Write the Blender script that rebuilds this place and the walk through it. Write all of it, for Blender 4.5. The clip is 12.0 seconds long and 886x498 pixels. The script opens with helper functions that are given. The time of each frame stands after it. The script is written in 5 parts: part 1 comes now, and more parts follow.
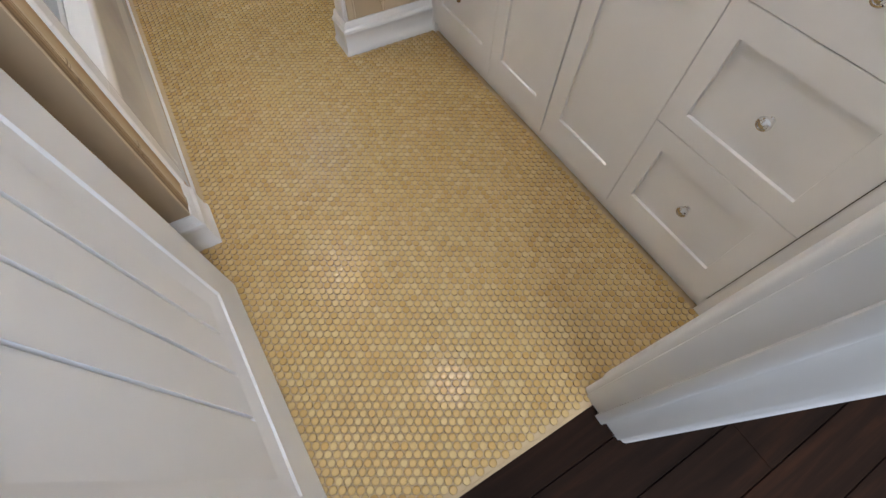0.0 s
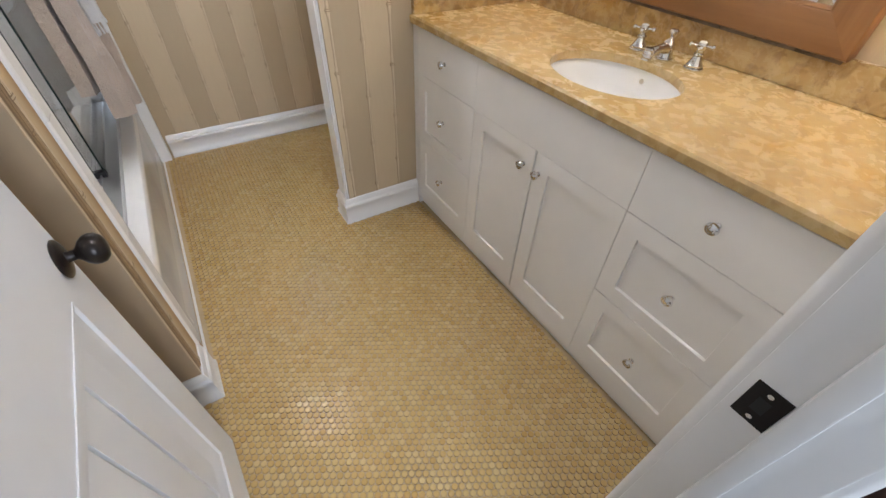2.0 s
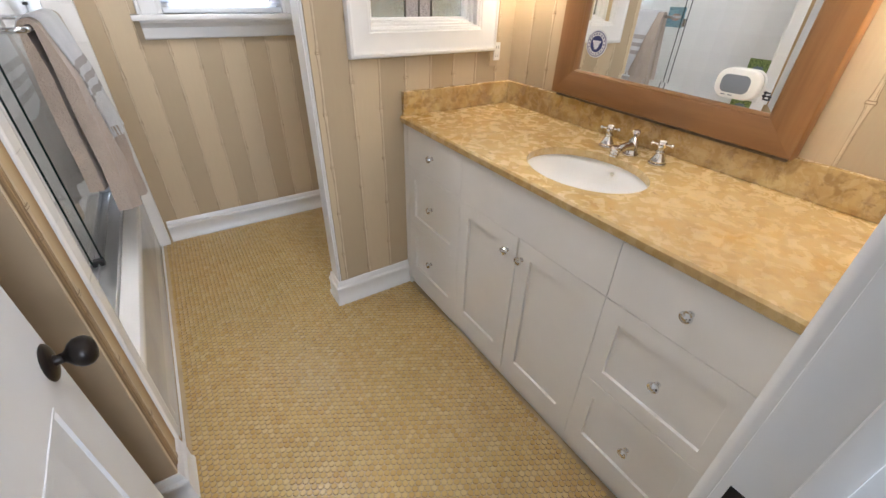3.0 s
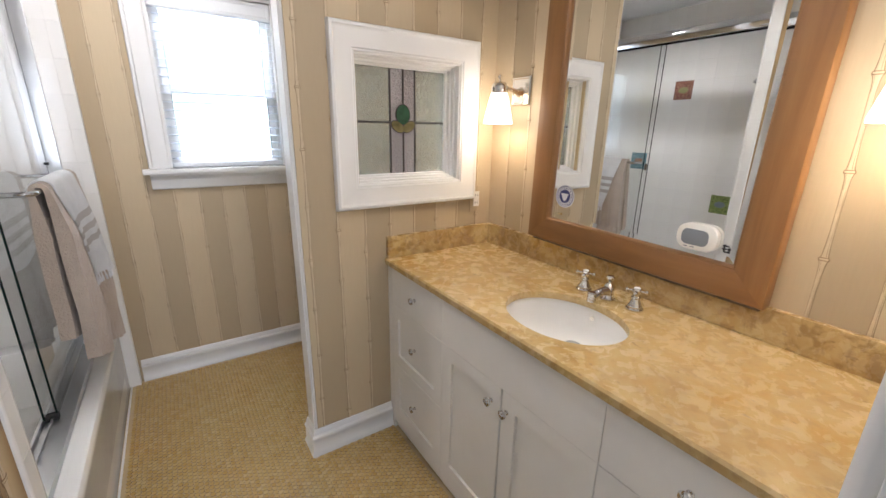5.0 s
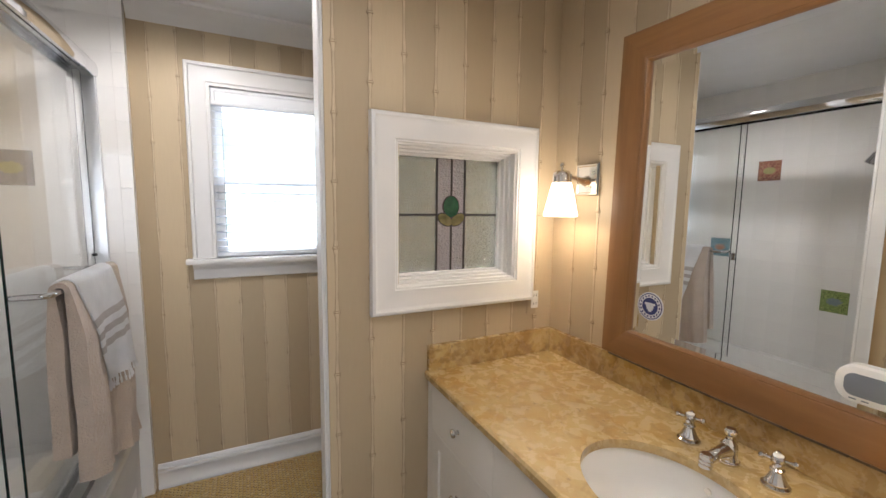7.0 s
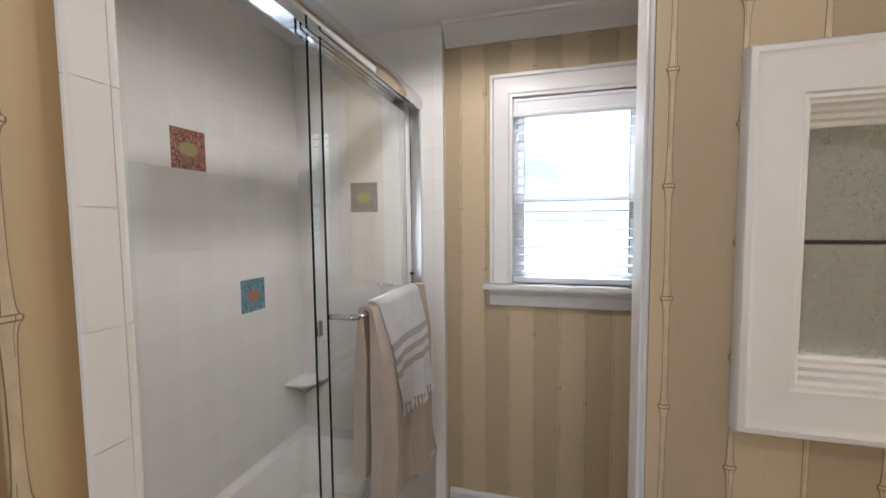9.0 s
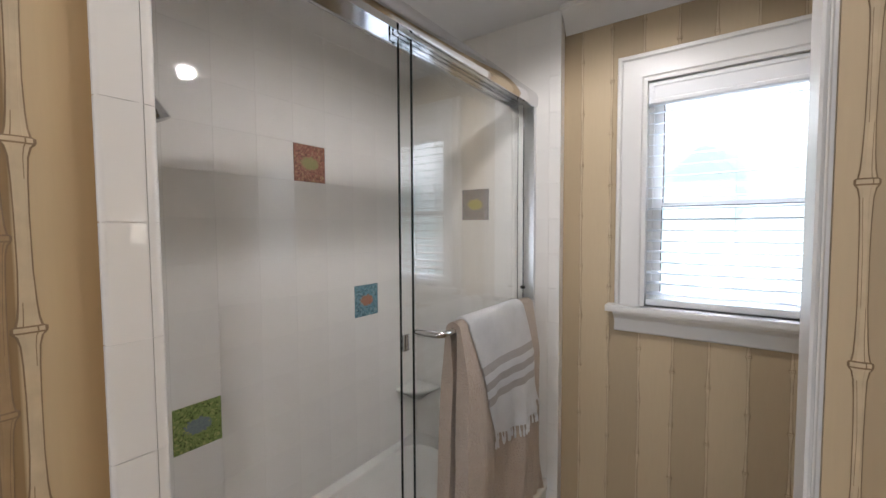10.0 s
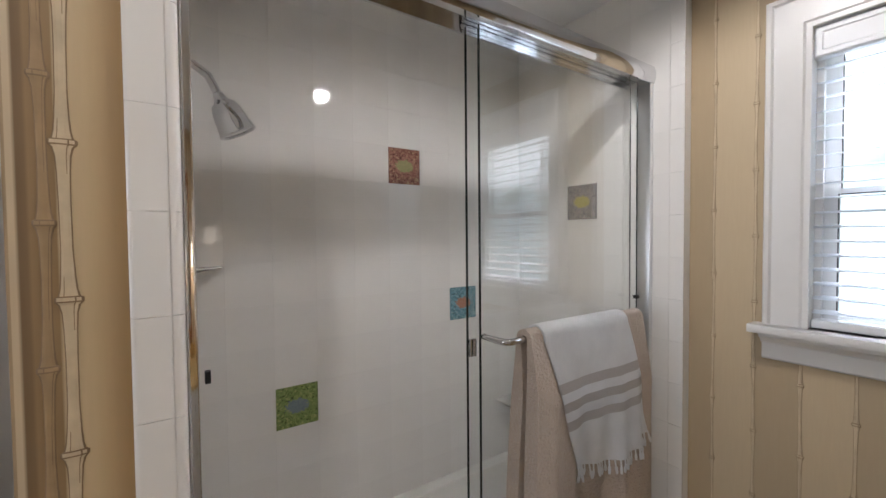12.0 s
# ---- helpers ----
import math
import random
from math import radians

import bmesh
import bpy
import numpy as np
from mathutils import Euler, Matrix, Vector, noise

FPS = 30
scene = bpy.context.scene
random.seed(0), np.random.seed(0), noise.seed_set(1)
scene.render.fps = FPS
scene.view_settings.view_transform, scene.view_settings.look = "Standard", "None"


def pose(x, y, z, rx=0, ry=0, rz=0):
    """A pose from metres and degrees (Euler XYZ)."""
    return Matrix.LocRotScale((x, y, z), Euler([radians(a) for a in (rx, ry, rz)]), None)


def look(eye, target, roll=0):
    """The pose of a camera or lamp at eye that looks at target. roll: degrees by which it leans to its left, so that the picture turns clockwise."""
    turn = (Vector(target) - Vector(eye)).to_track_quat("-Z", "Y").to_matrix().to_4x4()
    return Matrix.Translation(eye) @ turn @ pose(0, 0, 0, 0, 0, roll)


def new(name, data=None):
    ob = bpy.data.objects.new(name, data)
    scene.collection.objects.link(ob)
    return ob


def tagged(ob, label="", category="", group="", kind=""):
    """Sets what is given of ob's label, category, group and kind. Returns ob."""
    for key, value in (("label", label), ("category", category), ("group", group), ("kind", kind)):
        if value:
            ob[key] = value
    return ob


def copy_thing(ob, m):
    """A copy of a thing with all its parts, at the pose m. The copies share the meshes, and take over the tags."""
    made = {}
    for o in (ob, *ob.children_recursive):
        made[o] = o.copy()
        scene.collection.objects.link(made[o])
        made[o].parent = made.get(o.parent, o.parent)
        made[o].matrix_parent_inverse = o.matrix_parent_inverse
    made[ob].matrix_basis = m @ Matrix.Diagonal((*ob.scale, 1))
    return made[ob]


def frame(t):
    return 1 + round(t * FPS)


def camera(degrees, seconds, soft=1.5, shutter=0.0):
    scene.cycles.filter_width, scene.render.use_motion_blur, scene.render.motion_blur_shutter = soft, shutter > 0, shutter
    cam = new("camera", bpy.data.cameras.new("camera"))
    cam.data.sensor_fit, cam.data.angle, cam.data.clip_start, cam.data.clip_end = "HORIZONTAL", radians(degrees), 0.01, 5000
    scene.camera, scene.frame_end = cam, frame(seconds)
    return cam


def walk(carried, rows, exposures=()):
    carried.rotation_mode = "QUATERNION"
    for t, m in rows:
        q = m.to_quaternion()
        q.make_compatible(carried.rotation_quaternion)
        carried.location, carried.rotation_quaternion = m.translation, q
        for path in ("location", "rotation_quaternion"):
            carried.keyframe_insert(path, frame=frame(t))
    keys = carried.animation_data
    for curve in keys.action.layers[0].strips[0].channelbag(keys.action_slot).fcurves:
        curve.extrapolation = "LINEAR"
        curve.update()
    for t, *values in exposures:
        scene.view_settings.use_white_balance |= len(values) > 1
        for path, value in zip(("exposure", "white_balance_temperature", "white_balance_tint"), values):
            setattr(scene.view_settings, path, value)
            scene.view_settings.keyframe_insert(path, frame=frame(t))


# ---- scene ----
cam = camera(95.4, 12.0)
PATH = [
    (0, (0.355, 0.554, 1.104), (0.896, 1.39, -0.63), 3.1),
    (0.5, (0.363, 0.536, 1.187), (0.923, 1.415, -0.52), 2.3),
    (1, (0.365, 0.518, 1.249), (0.996, 1.502, -0.374), 2.4),
    (1.5, (0.366, 0.507, 1.303), (1.082, 1.626, -0.192), 2.0),
    (2, (0.367, 0.502, 1.342), (1.165, 1.726, -0.024), 2.1),
    (2.5, (0.374, 0.495, 1.374), (1.236, 1.814, 0.142), 1.7),
    (3, (0.389, 0.487, 1.403), (1.314, 1.888, 0.315), 1.5),
    (3.2, (0.391, 0.485, 1.414), (1.342, 1.921, 0.396), 1.4),
    (4.8, (0.442, 0.499, 1.485), (1.5, 2.085, 0.88), 0.9),
    (5, (0.459, 0.503, 1.495), (1.527, 2.096, 0.926), 1.0),
    (5.5, (0.509, 0.514, 1.51), (1.594, 2.128, 1.041), 0.9),
    (6, (0.548, 0.554, 1.53), (1.647, 2.18, 1.147), 0.9),
    (6.5, (0.592, 0.613, 1.55), (1.671, 2.275, 1.275), 0.6),
    (7, (0.62, 0.744, 1.56), (1.494, 2.53, 1.345), 0.7),
    (7.5, (0.631, 0.875, 1.577), (1.147, 2.798, 1.39), 0.7),
    (7.7, (0.64, 0.932, 1.574), (0.994, 2.894, 1.411), 0.6),
    (9.3, (0.693, 1.296, 1.569), (-0.033, 3.157, 1.455), -0.4),
    (9.5, (0.711, 1.336, 1.575), (-0.148, 3.139, 1.467), -0.2),
    (10, (0.759, 1.434, 1.582), (-0.403, 3.059, 1.482), -0.3),
    (10.5, (0.797, 1.505, 1.582), (-0.56, 2.971, 1.49), -0.4),
    (11, (0.841, 1.577, 1.578), (-0.671, 2.883, 1.49), -0.4),
    (11.5, (0.85, 1.617, 1.575), (-0.752, 2.811, 1.495), -0.5),
    (12, (0.857, 1.651, 1.549), (-0.796, 2.777, 1.491), -0.5),
]
walk(cam, [(t, look(eye, target, roll)) for t, eye, target, roll in PATH], [(0, 0.58, 6000, 14), (3.0, 0.62, 6050, 14), (5.0, 0.34, 6150, 15), (7.0, 0.1, 6350, 15), (9.5, -0.2, 6350, 15), (12, -0.3, 6300, 15)])

# ---- built below ----


# ---------------------------------------------------------------- light
world = bpy.data.worlds.new("sky")
scene.world = world
world.use_nodes = True
_sky = world.node_tree.nodes.new("ShaderNodeTexSky")
_sky.sky_type, _sky.sun_disc = "NISHITA", False
_sky.sun_elevation, _sky.sun_rotation = radians(48), radians(200)
world.node_tree.links.new(_sky.outputs[0], world.node_tree.nodes["Background"].inputs[0])
world.node_tree.nodes["Background"].inputs[1].default_value = 0.1


def lamp(name, kind, place, energy, color, size=0.1, size_y=None, aim=None):
    data = bpy.data.lights.new(name, kind)
    data.energy, data.color = energy, color
    if kind == "AREA":
        data.size = size
        if size_y:
            data.shape, data.size_y = "RECTANGLE", size_y
    elif kind == "SUN":
        data.angle = size
    elif kind == "SPOT":
        data.spot_size, data.spot_blend, data.shadow_soft_size = radians(166), 0.40, size
    else:
        data.shadow_soft_size = size
    ob = new(name, data)
    ob.matrix_world = look(place, aim) if aim else pose(*place)
    return ob


lamp("sun", "SUN", (0, -6, 6), 2.0, (1.0, 0.95, 0.88), radians(10), aim=(2.0, 0, 0))
lamp("sky_daylight", "AREA", (0.77, 5.0, 4.6), 1250, (0.84, 0.92, 1.0), 3.0, 1.6, aim=(0.77, 3.3, 1.7))
# Daylight panel just inside the hall's added, unseen window.
lamp("hall_daylight", "AREA", (0.5, -1.75, 1.6), 36, (0.82, 0.91, 1.0), 1.3, 1.5, aim=(0.5, 1.0, 1.0))
lamp("sconce_bulb", "POINT", (1.718, 1.955, 1.575), 1.5, (1.0, 0.89, 0.74), 0.03)
lamp("sconce_bulb", "POINT", (1.718, 0.695, 1.575), 1.5, (1.0, 0.89, 0.74), 0.03)
lamp("downlight_bulb", "SPOT", (0.445, 2.53, 2.515), 34, (1.0, 0.97, 0.93), 0.045)
# Unseen second downlight, added to fill the main room from above.
lamp("downlight_bulb", "SPOT", (0.92, 1.12, 2.515), 23, (1.0, 0.97, 0.93), 0.045)

# ---------------------------------------------------------------- materials


def nodes_of(name):
    m = bpy.data.materials.new(name)
    m.use_nodes = True
    t = m.node_tree
    return m, t, t.nodes["Principled BSDF"]


def link(t, a, b):
    t.links.new(a, b)


def texcoord(t, scale=(1, 1, 1), which="Object"):
    c = t.nodes.new("ShaderNodeTexCoord")
    m = t.nodes.new("ShaderNodeMapping")
    m.inputs["Scale"].default_value = scale
    link(t, c.outputs[which], m.inputs["Vector"])
    return m.outputs["Vector"]


def noise_of(t, vec, scale, detail=4.0, rough=0.55, distort=0.0):
    n = t.nodes.new("ShaderNodeTexNoise")
    n.inputs["Scale"].default_value = scale
    n.inputs["Detail"].default_value = detail
    n.inputs["Roughness"].default_value = rough
    n.inputs["Distortion"].default_value = distort
    link(t, vec, n.inputs["Vector"])
    return n.outputs["Fac"]


def ramp(t, fac, stops):
    r = t.nodes.new("ShaderNodeValToRGB")
    e = r.color_ramp.elements
    while len(e) < len(stops):
        e.new(0.5)
    for k, (p, c) in enumerate(stops):
        e[k].position, e[k].color = p, (*c, 1)
    link(t, fac, r.inputs[0])
    return r.outputs[0]


def math_of(t, op, a, b=None, c=None):
    n = t.nodes.new("ShaderNodeMath")
    n.operation = op
    for k, v in enumerate((a, b, c)):
        if v is None:
            continue
        if isinstance(v, (int, float)):
            n.inputs[k].default_value = v
        else:
            link(t, v, n.inputs[k])
    return n.outputs[0]


def mix(t, fac, a, b, mode="MIX"):
    n = t.nodes.new("ShaderNodeMix")
    n.data_type, n.blend_type = "RGBA", mode
    for s, v in ((0, fac), (6, a), (7, b)):
        if isinstance(v, (int, float)):
            n.inputs[s].default_value = v
        elif isinstance(v, tuple):
            n.inputs[s].default_value = (*v, 1)
        else:
            link(t, v, n.inputs[s])
    return n.outputs[2]


def bump(t, b, height, strength=0.2, distance=0.002):
    n = t.nodes.new("ShaderNodeBump")
    n.inputs["Strength"].default_value = strength
    n.inputs["Distance"].default_value = distance
    link(t, height, n.inputs["Height"])
    link(t, n.outputs[0], b.inputs["Normal"])


def plain(name, color, rough=0.5, metal=0.0, vary=0.06, big=3.0, fine=60.0, relief=0.1, coat=0.0, dist=0.001):
    """A painted, moulded or cast surface: two scales of variation, slight relief."""
    m, t, b = nodes_of(name)
    v = texcoord(t)
    n1, n2 = noise_of(t, v, big), noise_of(t, v, fine, 3.0)
    lo = tuple(max(0.0, c * (1 - vary * 1.6)) for c in color)
    hi = tuple(min(1.0, c * (1 + vary)) for c in color)
    c1 = ramp(t, n1, [(0.3, lo), (0.7, hi)])
    c2 = mix(t, math_of(t, "MULTIPLY", n2, vary * 2), c1, tuple(c * 0.8 for c in color))
    link(t, c2, b.inputs["Base Color"])
    b.inputs["Metallic"].default_value = metal
    link(t, math_of(t, "ADD", math_of(t, "MULTIPLY", n1, 0.12), rough - 0.06), b.inputs["Roughness"])
    b.inputs["Coat Weight"].default_value = coat
    if relief:
        bump(t, b, n2, relief, dist)
    return m


M = {}
M["trim"] = plain("white_gloss_trim_paint", (0.735, 0.725, 0.705), 0.32, vary=0.03, relief=0.06)
M["door"] = plain("white_door_paint", (0.725, 0.75, 0.785), 0.38, vary=0.03, relief=0.08)
M["cabinet"] = plain("warm_white_cabinet_paint", (0.80, 0.78, 0.745), 0.36, vary=0.03, relief=0.06)
M["gap"] = plain("dark_seam", (0.06, 0.045, 0.03), 0.8, relief=0)
M["ceiling"] = plain("ceiling_paint", (0.76, 0.76, 0.76), 0.75, vary=0.03, relief=0.12)
M["hallwall"] = plain("hall_wall_paint", (0.72, 0.71, 0.69), 0.7, vary=0.03)
M["tanwall"] = plain("plain_tan_wall", (0.40, 0.30, 0.19), 0.65, vary=0.05)
M["chrome"] = plain("polished_chrome", (0.72, 0.72, 0.73), 0.07, 1.0, vary=0.02, relief=0)
M["satin"] = plain("satin_bright_aluminium", (0.74, 0.75, 0.76), 0.30, 1.0, vary=0.03, relief=0)
M["nickel"] = plain("polished_nickel", (0.78, 0.74, 0.68), 0.14, 1.0, vary=0.03, relief=0)
M["bronze"] = plain("oil_rubbed_bronze", (0.022, 0.017, 0.015), 0.30, 0.5, vary=0.2, relief=0.05)
M["ceramic"] = plain("white_vitreous_china", (0.83, 0.82, 0.79), 0.08, vary=0.01, relief=0)
M["tub"] = plain("white_enamel_tub", (0.80, 0.79, 0.76), 0.16, vary=0.02, relief=0)
M["tile"] = plain("glazed_white_wall_tile", (0.80, 0.785, 0.755), 0.05, vary=0.03, big=1.2, relief=0.02, dist=0.0006)
M["grout"] = plain("pale_wall_grout", (0.78, 0.765, 0.74), 0.85, vary=0.05)
M["blind"] = plain("white_faux_wood_slat", (0.82, 0.84, 0.86), 0.45, vary=0.02, relief=0.03)


def let_light_through(m, color, share):
    """Thin vinyl: part of the light goes through the sheet."""
    t = m.node_tree
    thin = t.nodes.new("ShaderNodeBsdfTranslucent")
    thin.inputs["Color"].default_value = (*color, 1)
    both = t.nodes.new("ShaderNodeMixShader")
    both.inputs[0].default_value = share
    link(t, t.nodes["Principled BSDF"].outputs[0], both.inputs[1])
    link(t, thin.outputs[0], both.inputs[2])
    link(t, both.outputs[0], t.nodes["Material Output"].inputs["Surface"])


M["slat"] = plain("white_vinyl_slat", (0.82, 0.84, 0.86), 0.45, vary=0.02, relief=0.03)
let_light_through(M["slat"], (0.85, 0.88, 0.92), 0.5)
M["plastic"] = plain("white_plastic", (0.80, 0.79, 0.76), 0.35, vary=0.02, relief=0)
M["screen"] = plain("grey_lcd_screen", (0.20, 0.22, 0.25), 0.3, vary=0.03, relief=0)
M["black"] = plain("black_rubber", (0.012, 0.012, 0.013), 0.5, vary=0.1, relief=0)
M["lead"] = plain("dark_lead_came", (0.035, 0.03, 0.028), 0.5, 0.6, vary=0.2, relief=0.1)
M["pole"] = plain("printed_bamboo_cream", (0.60, 0.485, 0.325), 0.6, vary=0.16, big=14, fine=90, relief=0.05)
M["poleedge"] = plain("printed_bamboo_brown", (0.25, 0.17, 0.095), 0.65, vary=0.15, big=14, relief=0.05)
M["poleshade"] = plain("printed_bamboo_tan", (0.36, 0.245, 0.13), 0.6, vary=0.16, big=14, fine=90, relief=0.05)
# Dark tone covers both the backing wood and the frame's shaded underside.
M["strip"] = plain("grey_brown_wood_in_frame_shade", (0.17, 0.125, 0.09), 0.7, vary=0.2, big=20, relief=0.2)
M["blue"] = plain("navy_decal", (0.03, 0.04, 0.16), 0.4, relief=0)
M["whitedecal"] = plain("white_decal", (0.75, 0.75, 0.78), 0.4, relief=0)
M["floorgrout"] = plain("tan_floor_grout", (0.48, 0.36, 0.205), 0.85, vary=0.12, big=6, fine=160, relief=0.3)


def wallpaper(name, axis, offset, pitch):
    """Striped paper: tan and cream bands between the bamboo lines, with a faint woven grain."""
    m, t, b = nodes_of(name)
    v = texcoord(t)
    s = t.nodes.new("ShaderNodeSeparateXYZ")
    link(t, v, s.inputs[0])
    u = math_of(t, "DIVIDE", math_of(t, "SUBTRACT", s.outputs[axis], offset), pitch)
    k = math_of(t, "FLOOR", u)
    odd = math_of(t, "ABSOLUTE", math_of(t, "MODULO", k, 2.0))
    w = t.nodes.new("ShaderNodeTexWhiteNoise")
    w.noise_dimensions = "1D"
    link(t, k, w.inputs["W"])
    base = mix(t, odd, (0.440, 0.340, 0.215), (0.570, 0.455, 0.300))
    base = mix(t, math_of(t, "MULTIPLY", w.outputs["Value"], 0.30), base, (0.45, 0.385, 0.28))
    soft = noise_of(t, v, 2.2)
    c = t.nodes.new("ShaderNodeMapping")
    c.inputs["Scale"].default_value = (1, 1, 0.08)
    link(t, v, c.inputs["Vector"])
    grain = noise_of(t, c.outputs[0], 160.0, 2.0)
    base = mix(t, math_of(t, "MULTIPLY", soft, 0.22), base, (0.50, 0.38, 0.22))
    base = mix(t, math_of(t, "MULTIPLY", grain, 0.16), base, (0.28, 0.20, 0.12))
    link(t, base, b.inputs["Base Color"])
    b.inputs["Roughness"].default_value = 0.62
    bump(t, b, grain, 0.12, 0.0008)
    return m


def wing_paper(name):
    """The end strip of the same paper: a brown band between two cream ones, the tile's shadow painted into the second.
    """
    m, t, b = nodes_of(name)
    v = texcoord(t)
    s = t.nodes.new("ShaderNodeSeparateXYZ")
    link(t, v, s.inputs[0])
    u = math_of(t, "DIVIDE", math_of(t, "SUBTRACT", s.outputs[1], 1.47), 0.13)
    # Last stops paint the protruding tile edge's shadow into the paper colour.
    c = ramp(t, u, [(0.08, (0.58, 0.47, 0.32)), (0.11, (0.17, 0.105, 0.05)), (0.17, (0.20, 0.125, 0.06)), (0.20, (0.29, 0.19, 0.09)), (0.40, (0.29, 0.19, 0.09)), (0.42, (0.58, 0.46, 0.29)), (0.66, (0.54, 0.41, 0.24)), (0.97, (0.38, 0.25, 0.115))])
    grain = noise_of(t, texcoord(t, (1, 1, 0.08)), 160.0, 2.0)
    c = mix(t, math_of(t, "MULTIPLY", grain, 0.16), c, (0.28, 0.20, 0.12))
    link(t, c, b.inputs["Base Color"])
    b.inputs["Roughness"].default_value = 0.62
    bump(t, b, grain, 0.12, 0.0008)
    return m


PITCH = 0.1228
M["paper_wing"] = wing_paper("striped_bamboo_wallpaper_end_shaded")
M["paper_x"] = wallpaper("striped_bamboo_wallpaper_across", 0, 0.892, PITCH)
M["paper_w"] = wallpaper("striped_bamboo_wallpaper_window", 0, 0.332, PITCH)
M["paper_y"] = wallpaper("striped_bamboo_wallpaper_along", 1, 0.662, 0.1222)


def marble(name, dark):
    """Golden travertine: cream ground, ochre clouds, brown brecciated patches with a pale network, small pits."""
    m, t, b = nodes_of(name)
    v = texcoord(t)
    w = t.nodes.new("ShaderNodeTexNoise")
    w.inputs["Scale"].default_value, w.inputs["Detail"].default_value = 6.0, 3.0
    link(t, v, w.inputs["Vector"])
    sh = t.nodes.new("ShaderNodeVectorMath")
    sh.operation = "MULTIPLY_ADD"
    link(t, w.outputs["Color"], sh.inputs[0])
    sh.inputs[1].default_value = (0.07, 0.07, 0.07)
    link(t, v, sh.inputs[2])
    u = sh.outputs[0]
    drawn = t.nodes.new("ShaderNodeMapping")
    drawn.inputs["Rotation"].default_value = (0, 0, radians(-22))
    drawn.inputs["Scale"].default_value = (1.15, 0.80, 1.0)
    link(t, u, drawn.inputs["Vector"])
    cloud = noise_of(t, drawn.outputs[0], 4.2, 9.0, 0.66, 0.35)
    fine = noise_of(t, u, 26.0, 6.0, 0.62, 0.6)
    patch = noise_of(t, texcoord(t, (1.3, 1.0, 1.0)), 3.1, 4.0, 0.55, 0.8)
    cell = t.nodes.new("ShaderNodeTexVoronoi")
    cell.feature = "DISTANCE_TO_EDGE"
    cell.inputs["Scale"].default_value = 17.0
    link(t, u, cell.inputs["Vector"])
    tone = t.nodes.new("ShaderNodeTexVoronoi")
    tone.inputs["Scale"].default_value = 17.0
    link(t, u, tone.inputs["Vector"])
    c = ramp(t, cloud, [(0.26, (0.44, 0.250, 0.062)), (0.40, (0.52, 0.345, 0.120)), (0.52, (0.58, 0.430, 0.205)), (0.62, (0.54, 0.375, 0.150)), (0.76, (0.45, 0.270, 0.072))])
    stone = mix(t, tone.outputs["Color"], (0.28, 0.160, 0.055), (0.47, 0.305, 0.120))
    stone = mix(t, ramp(t, cell.outputs["Distance"], [(0.01, (0.38, 0.38, 0.38)), (0.10, (0, 0, 0))]), stone, (0.56, 0.40, 0.20))
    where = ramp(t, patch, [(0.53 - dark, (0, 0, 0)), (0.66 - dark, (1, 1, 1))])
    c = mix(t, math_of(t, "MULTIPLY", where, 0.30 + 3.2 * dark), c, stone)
    c = mix(t, math_of(t, "MULTIPLY", ramp(t, fine, [(0.46, (0, 0, 0)), (0.74, (1, 1, 1))]), 0.16), c, (0.62, 0.50, 0.29))
    blots = noise_of(t, u, 20.0, 4.0, 0.6, 0.3)
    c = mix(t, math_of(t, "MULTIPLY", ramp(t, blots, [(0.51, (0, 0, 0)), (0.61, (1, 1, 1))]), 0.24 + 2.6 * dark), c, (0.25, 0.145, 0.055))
    pits = noise_of(t, texcoord(t, (1.0, 0.45, 1.0)), 48.0, 3.0, 0.55)
    c = mix(t, math_of(t, "MULTIPLY", ramp(t, pits, [(0.28, (1, 1, 1)), (0.35, (0, 0, 0))]), 0.6), c, (0.27, 0.17, 0.08))
    link(t, c, b.inputs["Base Color"])
    link(t, math_of(t, "ADD", math_of(t, "MULTIPLY", fine, 0.14), 0.20), b.inputs["Roughness"])
    bump(t, b, fine, 0.05, 0.001)
    return m


M["marble"] = marble("golden_travertine_top", 0.0)
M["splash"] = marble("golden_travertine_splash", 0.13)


def wood(name, c1, c2, c3, axis, rough, scale=1.0, shine=0.5):
    m, t, b = nodes_of(name)
    b.inputs["Specular IOR Level"].default_value = shine
    s = [14.0 * scale] * 3
    s[axis] = 0.9 * scale
    v = texcoord(t, tuple(s))
    g = noise_of(t, v, 1.6, 8.0, 0.62, 0.7)
    f = noise_of(t, v, 9.0, 4.0, 0.6)
    c = ramp(t, g, [(0.3, c1), (0.52, c2), (0.72, c3)])
    info = t.nodes.new("ShaderNodeObjectInfo")
    c = mix(t, math_of(t, "MULTIPLY", info.outputs["Random"], 0.35), c, c1)
    c = mix(t, math_of(t, "MULTIPLY", f, 0.25), c, c1)
    link(t, c, b.inputs["Base Color"])
    link(t, math_of(t, "ADD", math_of(t, "MULTIPLY", f, 0.15), rough), b.inputs["Roughness"])
    bump(t, b, f, 0.12, 0.0008)
    return m


M["oak_h"] = wood("stained_mirror_wood_level", (0.200, 0.092, 0.030), (0.265, 0.125, 0.042), (0.310, 0.152, 0.054), 1, 0.34)
M["oak_v"] = wood("stained_mirror_wood_upright", (0.200, 0.092, 0.030), (0.265, 0.125, 0.042), (0.310, 0.152, 0.054), 2, 0.34)
M["walnut"] = wood("dark_hall_floorboard", (0.008, 0.0045, 0.003), (0.020, 0.010, 0.006), (0.045, 0.018, 0.009), 0, 0.60, 1.0, 0.08)


